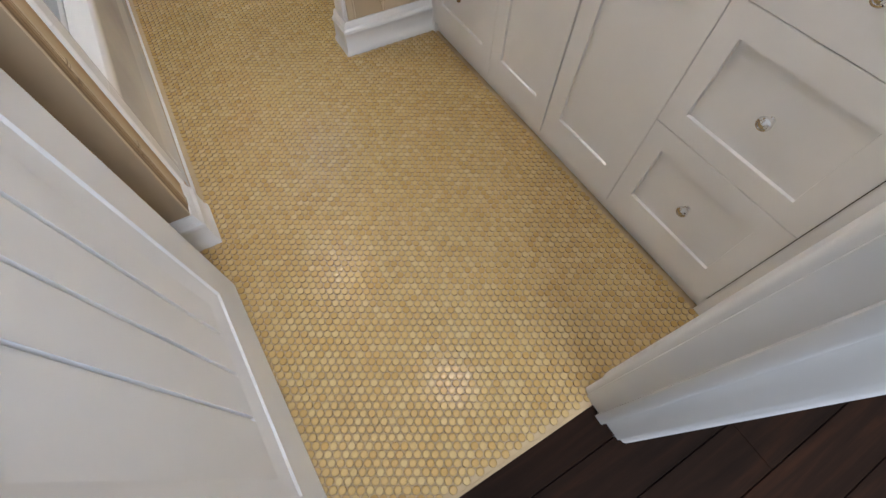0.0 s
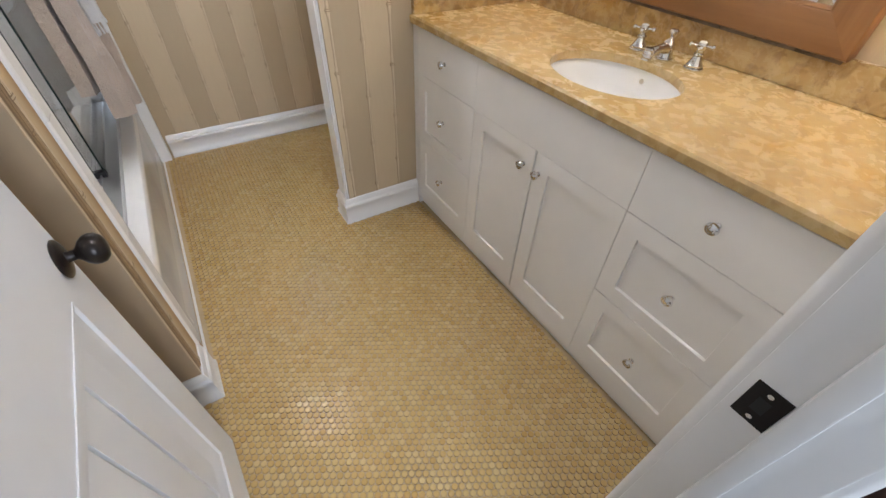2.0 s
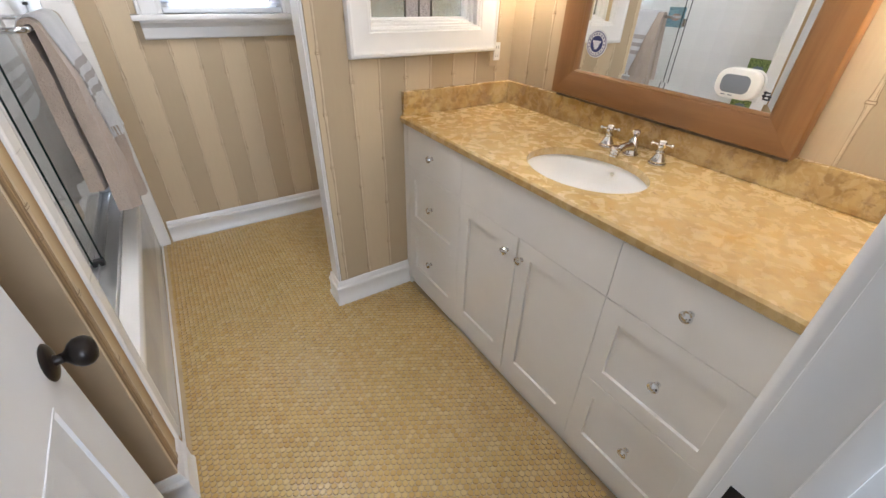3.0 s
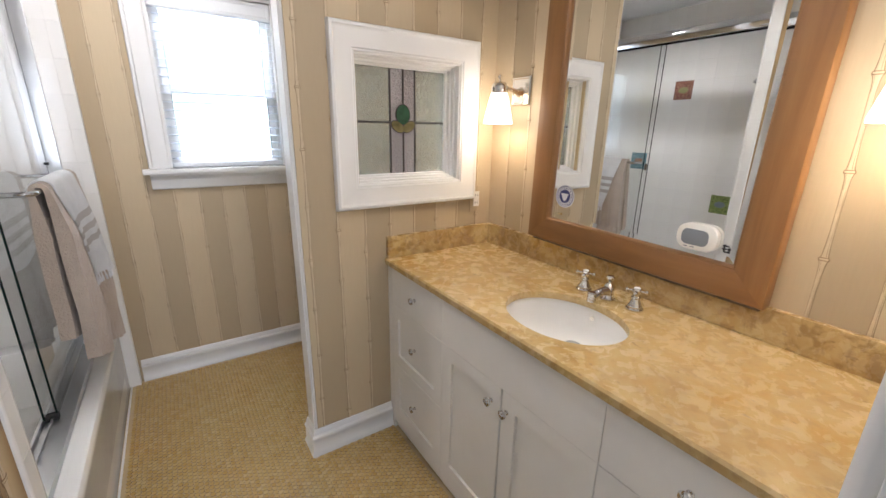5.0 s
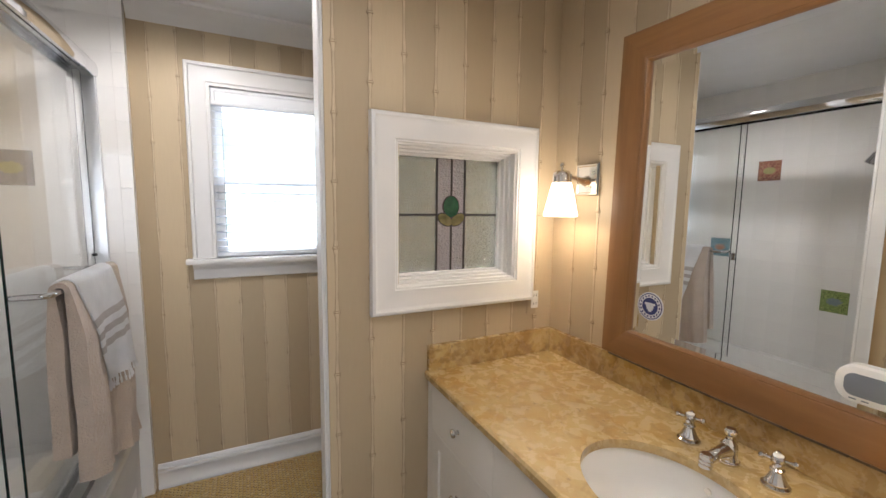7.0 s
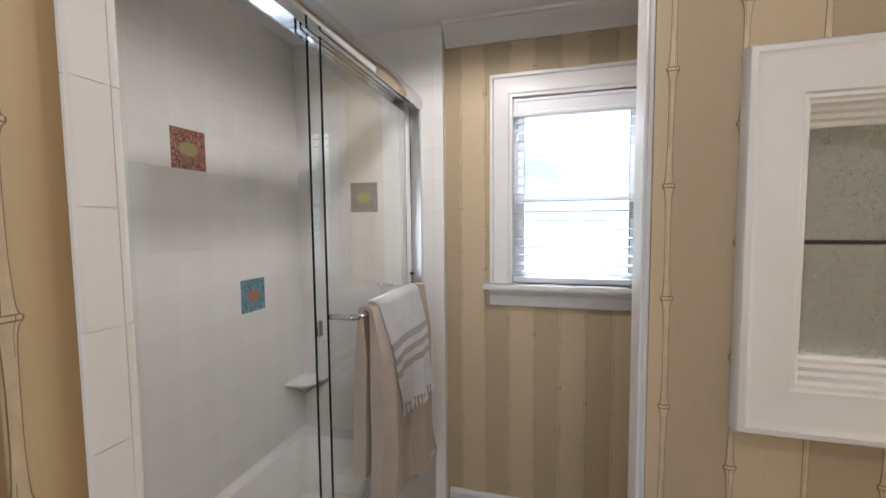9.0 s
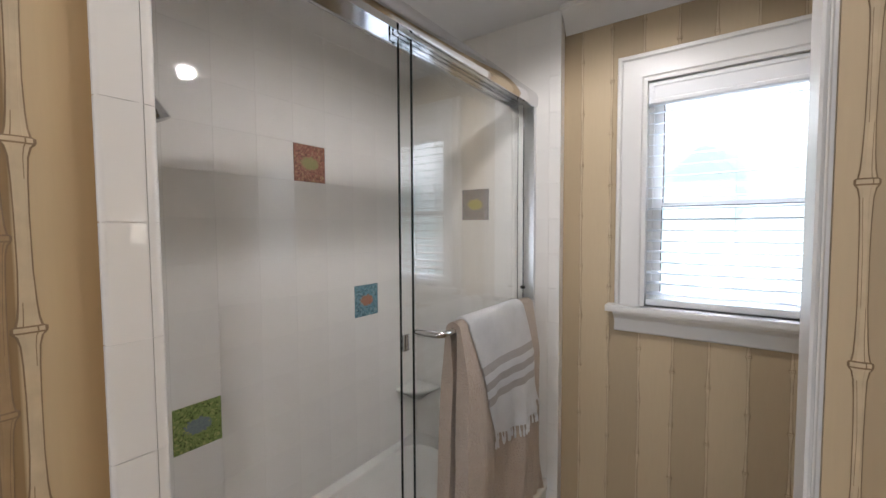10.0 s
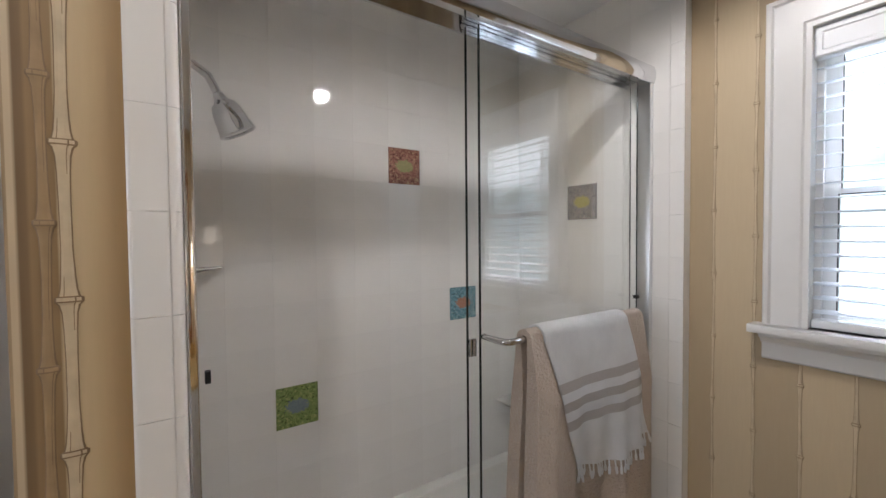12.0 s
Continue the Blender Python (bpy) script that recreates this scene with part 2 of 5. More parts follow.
def penny(name):
    """Glazed ochre mosaic: each button its own tone, larger drifts over the floor."""
    m, t, b = nodes_of(name)
    geo = t.nodes.new("ShaderNodeNewGeometry")
    info = t.nodes.new("ShaderNodeObjectInfo")
    r = math_of(t, "FRACT", math_of(t, "ADD", geo.outputs["Random Per Island"], info.outputs["Random"]))
    v = texcoord(t)
    drift = noise_of(t, v, 2.4, 4.0)
    fine = noise_of(t, v, 240.0, 2.0)
    c = ramp(t, r, [(0.0, (0.48, 0.310, 0.095)), (0.3, (0.53, 0.365, 0.140)), (0.75, (0.56, 0.405, 0.170)), (1.0, (0.60, 0.46, 0.23))])
    c = mix(t, math_of(t, "MULTIPLY", drift, 0.40), c, (0.49, 0.330, 0.125))
    c = mix(t, math_of(t, "MULTIPLY", fine, 0.22), c, (0.36, 0.235, 0.10))
    link(t, c, b.inputs["Base Color"])
    link(t, math_of(t, "ADD", math_of(t, "MULTIPLY", fine, 0.10), 0.09), b.inputs["Roughness"])
    return m


M["penny"] = penny("glazed_ochre_penny_tile")
# Rims coloured dark to imitate the shade between buttons and grout.
M["pennyrim"] = plain("shade_painted_penny_tile_rim", (0.20, 0.125, 0.052), 0.7, vary=0.15, big=8, fine=200, relief=0)


def cloth(name, color, scale, stripes=()):
    m, t, b = nodes_of(name)
    v = texcoord(t)
    n, w = noise_of(t, v, 9.0), noise_of(t, v, scale, 2.0, 0.7)
    c = ramp(t, n, [(0.3, tuple(x * 0.86 for x in color)), (0.7, color)])
    if stripes:
        s = t.nodes.new("ShaderNodeSeparateXYZ")
        link(t, v, s.inputs[0])
        f = None
        for z0, z1 in stripes:
            k = math_of(t, "MULTIPLY", math_of(t, "GREATER_THAN", s.outputs[2], z0), math_of(t, "LESS_THAN", s.outputs[2], z1))
            f = k if f is None else math_of(t, "ADD", f, k)
        c = mix(t, f, c, (0.50, 0.455, 0.425))
    c = mix(t, math_of(t, "MULTIPLY", w, 0.18), c, tuple(x * 0.72 for x in color))
    link(t, c, b.inputs["Base Color"])
    b.inputs["Roughness"].default_value = 0.9
    b.inputs["Sheen Weight"].default_value = 0.25
    bump(t, b, w, 1.0, 0.008)
    return m


M["terry"] = cloth("beige_terry_cloth", (0.52, 0.425, 0.345), 130.0)
M["handtowel"] = cloth("white_striped_cotton", (0.90, 0.90, 0.90), 500.0, ((1.003, 1.030), (1.057, 1.083), (1.109, 1.137)))


def glass(name, tint, rough=0.0, relief=0.0, scale=40.0, ior=1.45, clear=1.0):
    m, t, b = nodes_of(name)
    b.inputs["Base Color"].default_value = (*tint, 1)
    b.inputs["Transmission Weight"].default_value = clear
    b.inputs["Roughness"].default_value = rough
    b.inputs["IOR"].default_value = ior
    if relief:
        v = texcoord(t)
        bump(t, b, noise_of(t, v, scale, 2.0, 0.5, 0.8), relief, 0.01)
    return m


M["pane"] = glass("clear_window_glass", (0.98, 0.99, 0.99))
M["shower_glass"] = glass("clear_shower_glass", (0.99, 1.0, 0.995))
# Opaque dark colour painted in for the refraction that darkens clear edges.
M["glassedge"] = plain("painted_dark_glass_edge", (0.010, 0.022, 0.018), 0.25, relief=0)
M["rippled"] = glass("rippled_art_glass", (0.62, 0.65, 0.58), 0.08, 1.0, 62.0, 1.5, 0.72)
M["streaky"] = glass("lilac_streaky_art_glass", (0.60, 0.57, 0.58), 0.14, 0.9, 90.0, 1.5, 0.65)


def glow(name, color, strength):
    m, t, b = nodes_of(name)
    b.inputs["Base Color"].default_value = (*color, 1)
    b.inputs["Roughness"].default_value = 0.3
    b.inputs["Emission Color"].default_value = (*color, 1)
    b.inputs["Emission Strength"].default_value = strength
    return m


M["shade"] = glow("lit_opal_glass_shade", (1.0, 0.90, 0.72), 4.5)
M["bulbface"] = glow("lit_downlight_lens", (1.0, 0.9, 0.74), 9.0)

m, t, b = nodes_of("mirror_silver")
b.inputs["Base Color"].default_value = (0.90, 0.92, 0.92, 1)
b.inputs["Metallic"].default_value, b.inputs["Roughness"].default_value = 1.0, 0.0
M["mirror"] = m


def fish_tile(name, ground, spot, accent):
    """A hand-painted tile: mottled ground, a soft blot of colour in the middle."""
    m, t, b = nodes_of(name)
    v = texcoord(t, which="Generated")
    n = noise_of(t, texcoord(t), 95.0, 3.0, 0.6, 1.0)
    c = ramp(t, n, [(0.40, tuple(x * 0.35 for x in ground)), (0.47, ground), (0.56, ground), (0.62, accent)])
    s = t.nodes.new("ShaderNodeVectorMath")
    s.operation = "SUBTRACT"
    link(t, v, s.inputs[0])
    s.inputs[1].default_value = (0.5, 0.5, 0.5)
    q = t.nodes.new("ShaderNodeMapping")
    q.inputs["Scale"].default_value = (0.0, 1.0, 1.6)
    link(t, s.outputs[0], q.inputs["Vector"])
    l = t.nodes.new("ShaderNodeVectorMath")
    l.operation = "LENGTH"
    link(t, q.outputs[0], l.inputs[0])
    d = math_of(t, "ADD", l.outputs["Value"], math_of(t, "MULTIPLY", math_of(t, "SUBTRACT", n, 0.5), 0.35))
    f = ramp(t, d, [(0.25, (1, 1, 1)), (0.29, (0, 0, 0))])
    c = mix(t, math_of(t, "MULTIPLY", f, 0.8), c, spot)
    link(t, c, b.inputs["Base Color"])
    b.inputs["Roughness"].default_value = 0.25
    bump(t, b, n, 0.25, 0.001)
    return m


# ---------------------------------------------------------------- shaping helpers


def box(bm, x0, y0, z0, x1, y1, z1):
    vs = [bm.verts.new((x, y, z)) for z in (z0, z1) for x, y in ((x0, y0), (x1, y0), (x1, y1), (x0, y1))]
    for f in ((3, 2, 1, 0), (4, 5, 6, 7), (0, 1, 5, 4), (1, 2, 6, 5), (2, 3, 7, 6), (3, 0, 4, 7)):
        bm.faces.new([vs[k] for k in f])
    return vs


def boxes(*rows, bevel=0.0):
    bm = bmesh.new()
    for r in rows:
        box(bm, *r)
    if bevel:
        bmesh.ops.bevel(bm, geom=bm.edges[:], offset=bevel, segments=2, profile=0.6, affect="EDGES")
    return bm


def lathe(profile, steps=20, place=(0, 0, 0), axis="z"):
    """Turn (radius, height) about an axis through place."""
    bm = bmesh.new()
    rings = []
    for r, h in profile:
        ring = []
        for k in range(steps):
            a = 2 * math.pi * k / steps
            u, w = r * math.cos(a), r * math.sin(a)
            p = {"z": (u, w, h), "x": (h, u, w), "y": (w, h, u)}[axis]
            ring.append(bm.verts.new(Vector(p) + Vector(place)))
        rings.append(ring)
    for a, c in zip(rings, rings[1:]):
        for k in range(steps):
            bm.faces.new((a[k], a[(k + 1) % steps], c[(k + 1) % steps], c[k]))
    bm.faces.new(rings[0][::-1])
    bm.faces.new(rings[-1])
    bmesh.ops.recalc_face_normals(bm, faces=bm.faces)
    return bm


def tube(points, radius, steps=10, radii=None):
    bm = bmesh.new()
    pts = [Vector(p) for p in points]
    rings, up = [], None
    for k, p in enumerate(pts):
        d = (pts[min(k + 1, len(pts) - 1)] - pts[max(k - 1, 0)]).normalized()
        if up is None:
            up = d.orthogonal().normalized()
        up = (up - d * up.dot(d)).normalized()
        side = d.cross(up)
        r = radii[k] if radii else radius
        rings.append([bm.verts.new(p + r * (math.cos(a) * up + math.sin(a) * side)) for a in (2 * math.pi * j / steps for j in range(steps))])
    for a, c in zip(rings, rings[1:]):
        for k in range(steps):
            bm.faces.new((a[k], a[(k + 1) % steps], c[(k + 1) % steps], c[k]))
    bm.faces.new(rings[0][::-1])
    bm.faces.new(rings[-1])
    bmesh.ops.recalc_face_normals(bm, faces=bm.faces)
    return bm


def ring_frame(rect, profile, to):
    """Sweep (inset, height) round a rectangle (u0, v0, u1, v1) with mitred corners; to maps (u, v, height) to the world."""
    bm = bmesh.new()
    u0, v0, u1, v1 = rect
    loops = []
    for s, h in profile:
        loops.append([bm.verts.new(to(u, v, h)) for u, v in ((u0 + s, v0 + s), (u1 - s, v0 + s), (u1 - s, v1 - s), (u0 + s, v1 - s))])
    for a, c in zip(loops, loops[1:]):
        for k in range(4):
            bm.faces.new((a[k], a[(k + 1) % 4], c[(k + 1) % 4], c[k]))
    return bm, loops


def finish(bm):
    bmesh.ops.recalc_face_normals(bm, faces=bm.faces)
    return bm


def sweep(path, profile):
    """Sweep (out, height) along a level path; out is to the left of the way, corners mitred, ends closed."""
    bm = bmesh.new()
    pts = [Vector(p) for p in path]
    rings = []
    for k, p in enumerate(pts):
        dirs = []
        if k:
            dirs.append((pts[k] - pts[k - 1]).normalized())
        if k < len(pts) - 1:
            dirs.append((pts[k + 1] - pts[k]).normalized())
        ns = [Vector((-d.y, d.x)) for d in dirs]
        n = sum(ns, Vector((0, 0))).normalized()
        n = n / n.dot(ns[0])
        rings.append([bm.verts.new((p.x + n.x * o, p.y + n.y * o, h)) for o, h in profile])
    q = len(profile)
    for a, c in zip(rings, rings[1:]):
        for k in range(q):
            bm.faces.new((a[k], a[(k + 1) % q], c[(k + 1) % q], c[k]))
    bm.faces.new(rings[0][::-1])
    bm.faces.new(rings[-1])
    return finish(bm)


def mesh_of(name, bm, mats, smooth=False):
    me = bpy.data.meshes.new(name)
    bm.to_mesh(me)
    bm.free()
    for m in (mats if isinstance(mats, (list, tuple)) else [mats]):
        me.materials.append(m)
    if smooth:
        me.polygons.foreach_set("use_smooth", [True] * len(me.polygons))
        me.set_sharp_from_angle(angle=radians(38))
    return me


def part(name, bm, mats, parent, label="", smooth=False):
    ob = new(name, mesh_of(name, bm, mats, smooth))
    ob.parent = parent
    if parent is not None:
        ob.matrix_parent_inverse = parent.matrix_world.inverted()
    if label:
        ob["label"] = label
    return ob


def thing(name, place, label, category, group=""):
    ob = new(name)
    ob.empty_display_size = 0.1
    ob.location = place
    ob.matrix_world = Matrix.Translation(place)
    return tagged(ob, label, category, group)


def setting(name, bm, mats, label="", smooth=False):
    return tagged(part(name, bm, mats, None, label, smooth), kind="structure", category=name.rstrip("0123456789_").replace("_", " "))


def child_copy(ob, parent, offset):
    """Another object on the same mesh, moved by offset."""
    c = ob.copy()
    scene.collection.objects.link(c)
    c.parent, c.matrix_parent_inverse = parent, parent.matrix_world.inverted() if parent else Matrix()
    c.matrix_basis = Matrix.Translation(offset) @ ob.matrix_basis
    return c


# ---------------------------------------------------------------- structure
ZC = 2.54          # ceiling
XE = 1.84          # wall behind the vanity
YP0, YP1 = 2.13, 2.24  # partition
XP = 0.85          # free end of the partition
YW = 3.27          # window wall
YD0, YD1 = 0.396, 0.513  # door wall
XG = 0.085         # face of the shower wing
WX0, WX1, WZ0, WZ1 = 0.467, 1.073, 1.255, 2.175  # window opening

setting("floor", boxes((-0.8, 0.492, -0.12, 1.95, 3.40, -0.0014)), M["floorgrout"], "tan grout bed under the penny tile floor")
setting("ceiling", boxes((-0.85, 0.40, ZC, 1.96, 3.40, ZC + 0.1)), M["ceiling"], "smooth white painted ceiling")

wall_east = setting("wall_east", boxes((XE, 0.41, 0, XE + 0.12, 3.40, ZC)), M["paper_y"], "tan striped bamboo wallpaper behind the vanity")
wall_window = setting("wall_north", boxes((-0.80, YW, 0, WX0, YW + 0.13, ZC), (WX1, YW, 0, XE, YW + 0.13, ZC), (WX0, YW, 0, WX1, YW + 0.13, WZ0), (WX0, YW, WZ1, WX1, YW + 0.13, ZC)), M["paper_w"], "tan striped bamboo wallpaper round the window")

GX0, GX1, GZ0, GZ1 = 1.118, 1.620, 1.252, 1.788  # opening for the art glass
bm = boxes((XP + 0.012, YP0, 0, GX0, YP1, ZC), (GX1, YP0, 0, XE, YP1, ZC), (GX0, YP0, 0, GX1, YP1, GZ0), (GX0, YP0, GZ1, GX1, YP1, ZC))
wall_part = setting("wall_partition", bm, M["paper_x"], "wallpapered partition beside the vanity")
bm = boxes((XP - 0.004, YP0 + 0.004, 0, XP + 0.012, YP1 - 0.002, ZC))
bmesh.ops.bevel(bm, geom=[e for e in bm.edges if abs(e.verts[0].co.z - e.verts[1].co.z) > 1], offset=0.007, segments=3, affect="EDGES")
setting("trim", bm, M["trim"], "white painted end of the partition", True)

setting("wall_wing", boxes((-0.80, 1.474, 0, XG, 1.6595, ZC)), M["paper_wing"], "short wallpapered wing wall beside the shower")
setting("wall_wing_face", boxes((-0.34, 1.470, 0, XG - 0.002, 1.4739, ZC)), M["tanwall"], "plain tan side of the wing wall")
setting("wall_west", boxes((-0.47, 0.513, 0, -0.35, 1.47, ZC)), M["hallwall"], "plain white wall behind the open door")
setting("wall_shower_back", boxes((-0.87, 1.40, 0, -0.7185, 3.40, ZC)), M["grout"], "tiled back wall of the shower")
DX0, DX1, DZ = 0.092, 0.805, 2.06  # door opening
setting("wall_south", boxes((-0.47, YD0, 0, DX0 - 0.018, YD1, ZC), (DX1 + 0.018, YD0, 0, XE, YD1, ZC), (DX0 - 0.018, YD0, DZ + 0.018, DX1 + 0.018, YD1, ZC)), M["hallwall"], "wall with the doorway")

# hall behind the doorway; walls unseen, end window added to let daylight in
setting("hall_floor", boxes((-1.6, -1.95, -0.12, 2.6, 0.492, -0.022)), M["gap"], "subfloor under the hall boards")
setting("wall_hall", boxes((-1.7, -1.95, 0, -1.6, 0.41, ZC), (2.6, -1.95, 0, 2.7, 0.41, ZC), (-1.7, -2.05, 0, -0.2, -1.95, ZC), (1.2, -2.05, 0, 2.7, -1.95, ZC), (-0.2, -2.05, 0, 1.2, -1.95, 0.8), (-0.2, -2.05, 2.35, 1.2, -1.95, ZC)), M["hallwall"], "unseen white hall walls with an added window opening")
setting("wall_hall_side", boxes((-1.7, YD0, 0, -0.47, YD0 + 0.1, ZC), (XE + 0.12, YD0, 0, 2.7, YD0 + 0.1, ZC)), M["hallwall"], "white hall wall beside the bathroom")
setting("hall_ceiling", boxes((-1.7, -2.05, ZC, 2.7, 0.40, ZC + 0.1)), M["ceiling"], "white hall ceiling")

# skirting
BASE = [(0, 0), (0.024, 0), (0.024, 0.018), (0.018, 0.026), (0.017, 0.088), (0.021, 0.094), (0.020, 0.104), (0.012, 0.112), (0.011, 0.122), (0.005, 0.135), (0, 0.136)]
setting("baseboard_1", sweep([(1.262, YP0), (XP - 0.004, YP0), (XP - 0.004, YP1)], BASE), M["trim"], "white moulded skirting round the partition", True)
setting("baseboard_2", sweep([(XE, YW), (0.142, YW)], BASE), M["trim"], "white moulded skirting under the window", True)
setting("baseboard_3", sweep([(XG, 1.602), (XG, 1.47), (-0.34, 1.47)], BASE), M["trim"], "white moulded skirting round the wing wall", True)

# crown moulding
CROWN = [(0, ZC), (0, ZC - 0.098), (0.008, ZC - 0.098), (0.012, ZC - 0.088), (0.022, ZC - 0.080), (0.030, ZC - 0.058), (0.050, ZC - 0.036), (0.068, ZC - 0.028), (0.076, ZC - 0.016), (0.086, ZC - 0.014), (0.090, ZC)]
setting("crown_1", sweep([(XE, YW), (0.135, YW)], CROWN), M["trim"], "white crown moulding over the window", True)
setting("crown_2", sweep([(XE, YD1), (XE, YP0), (XP, YP0)], CROWN), M["trim"], "white crown moulding over the vanity", True)


# bamboo lines of the wallpaper, in very low relief
def pole_mesh(z0, z1, phase, step, width, tones):
    bm = bmesh.new()
    st = []
    k = math.floor((z0 - phase) / step)
    while phase + k * step < z1 + step:
        c = phase + k * step
        for d, w, e in ((-0.085, 0.76, 0), (-0.045, 0.84, 0), (-0.020, 0.98, 0), (-0.0085, 1.28, 0), (-0.0050, 1.62, 1), (-0.0028, 1.74, 0), (0.0022, 1.72, 1), (0.0042, 1.32, 0), (0.014, 1.08, 0), (0.032, 0.92, 0), (0.070, 0.76, 0)):
            st.append((c + d, w, e))
        k += 1
    st = [s for s in st if z0 < s[0] < z1]
    st = [(z0, 0.78, 0)] + st + [(z1, 0.78, 0)]
    cols = ((-0.5, 0.0), (-0.41, 0.0010), (-0.22, 0.0019), (-0.175, 0.0021), (0.20, 0.0020), (0.25, 0.0016), (0.40, 0.0011), (0.5, 0.0))
    rows = [[bm.verts.new((u * width * w + 0.0012 * math.sin(z * 9 + phase * 40) + (0.0008 * math.sin(z * 31 + phase * 70) if j in (2, 3, 4, 5) else 0.0), -h * w, z)) for j, (u, h) in enumerate(cols)] for z, w, _ in st]
    for i, (a, c, s) in enumerate(zip(rows, rows[1:], st)):
        for j in range(len(cols) - 1):
            f = bm.faces.new((a[j], a[j + 1], c[j + 1], c[j]))
            inner = (j == 2 and i % 11 in (1, 2, 3)) or (j == 4 and i % 11 in (7, 8, 9, 10, 0))
            f.material_index = 1 if j in (0, 6) or inner or s[2] else 0
    return mesh_of("bamboo_stripe", bm, [M[q] for q in tones])


POLES = {}


def pole(parent, x, y, turn, z0, z1, variant, width=0.0138, phase=None, step=None, tones=("pole", "poleedge")):
    phase = 0.012 + 0.0565 * variant if phase is None else phase
    step = step or 0.219 + 0.005 * (variant % 2)
    key = (z0, z1, phase, step, width, tones)
    if key not in POLES:
        POLES[key] = pole_mesh(z0, z1, phase, step, width, tones)
    ob = new("bamboo_stripe", POLES[key])
    ob.matrix_world = pose(x, y, 0, 0, 0, turn)
    ob.parent = parent
    return ob


for k in range(8):
    if 2 <= k <= 5:
        pole(wall_part, 0.892 + PITCH * k, YP0 - 0.0005, 0, 0.135, 1.18, (k * 2 + 1) % 4)
        pole(wall_part, 0.892 + PITCH * k, YP0 - 0.0005, 0, 1.86, ZC - 0.09, (k * 2 + 1) % 4)
    else:
        pole(wall_part, 0.892 + PITCH * k, YP0 - 0.0005, 0, 0.135, ZC - 0.09, (k * 2 + 1) % 4)
for k in range(-2, 12):
    x = 0.332 + PITCH * k
    if x < 0.16 or x > XE - 0.02:
        continue
    if 0.34 < x < 1.19:
        pole(wall_window, x, YW - 0.0005, 0, 0.135, 1.16, (k * 3) % 4, 0.0115)
        pole(wall_window, x, YW - 0.0005, 0, 2.27, 2.45, (k * 3) % 4, 0.0105)
    else:
        pole(wall_window, x, YW - 0.0005, 0, 0.135, ZC - 0.09, (k * 3) % 4, 0.0105)
for k in range(-1, 12):
    y = 0.662 + 0.1222 * k
    if y < YP0 - 0.03:
        pole(wall_east, XE - 0.0005, y, -90, 0.90, ZC - 0.09, (k * 3 + 2) % 4)
wing_wall = bpy.data.objects["wall_wing"]
pole(wing_wall, XG + 0.0005, 1.509, 90, 0.135, ZC, 0, 0.0150, 1.574, 0.2045, ("poleshade", "poleedge"))
pole(wing_wall, XG + 0.0005, 1.5325, 90, 0.135, ZC, 0, 0.0190, 1.466, 0.222)

# ---------------------------------------------------------------- window
window = thing("window_1", (0.77, YW, WZ0), "white double-hung window with a stool and apron below", "window")
window["kind"] = "structure"


def wmap(u, v, h):
    return (u, YW - h, v)


cw = 0.108
prof = [(0, 0), (0, 0.020), (0.004, 0.026), (0.016, 0.027), (0.022, 0.019), (0.030, 0.017), (cw - 0.016, 0.017), (cw - 0.010, 0.012), (cw, 0.012), (cw + 0.004, 0.011), (cw + 0.004, -0.126)]
bm, _ = ring_frame((WX0 - cw, WZ0 - cw, WX1 + cw, WZ1 + cw), prof, wmap)
bmesh.ops.bisect_plane(bm, geom=bm.verts[:] + bm.edges[:] + bm.faces[:], plane_co=(0, 0, WZ0 + 0.004), plane_no=(0, 0, 1), clear_inner=True)
part("window_frame", finish(bm), M["trim"], window, "white moulded casing", True)
bm = boxes((WX0 - cw - 0.03, YW - 0.062, WZ0 - 0.024, WX1 + cw + 0.03, YW + 0.12, WZ0 + 0.004), bevel=0.006)
part("window_sill", bm, M["trim"], window, "white stool with a rounded nose", True)
APR = [(0, WZ0 - 0.024), (0.050, WZ0 - 0.024), (0.048, WZ0 - 0.034), (0.036, WZ0 - 0.040), (0.030, WZ0 - 0.052), (0.018, WZ0 - 0.056), (0.018, WZ0 - 0.104), (0.013, WZ0 - 0.110), (0, WZ0 - 0.110)]
part("window_apron", sweep([(WX1 + cw, YW), (WX0 - cw, YW)], APR), M["trim"], window, "white moulded apron", True)
for zb, zt, yy, rb_, rt_ in ((WZ0 + 0.006, 1.686, YW + 0.070, 0.040, 0.016), (1.672, WZ1, YW + 0.098, 0.014, 0.040)):
    xa, xb = WX0 + 0.005, WX1 - 0.005
    rows = [(xa, yy - 0.012, zb, xa + 0.048, yy + 0.012, zt), (xb - 0.048, yy - 0.012, zb, xb, yy + 0.012, zt), (xa + 0.048, yy - 0.012, zb, xb - 0.048, yy + 0.012, zb + rb_), (xa + 0.048, yy - 0.012, zt - rt_, xb - 0.048, yy + 0.012, zt)]
    s = part("sash", boxes(*rows), M["trim"], window, "white painted sash")
    part("glazing_seal", boxes((xa + 0.048, yy - 0.0125, zb + rb_, xa + 0.0505, yy + 0.004, zt - rt_), (xb - 0.0505, yy - 0.0125, zb + rb_, xb - 0.048, yy + 0.004, zt - rt_), (xa + 0.0505, yy - 0.0125, zt - rt_ - 0.003, xb - 0.0505, yy + 0.004, zt - rt_)), M["black"], s, "dark glazing seal")
    part("pane", boxes((xa + 0.046, yy + 0.005, zb + rb_ - 0.002, xb - 0.046, yy + 0.009, zt - rt_ + 0.002)), M["pane"], s, "clear glass").visible_shadow = False
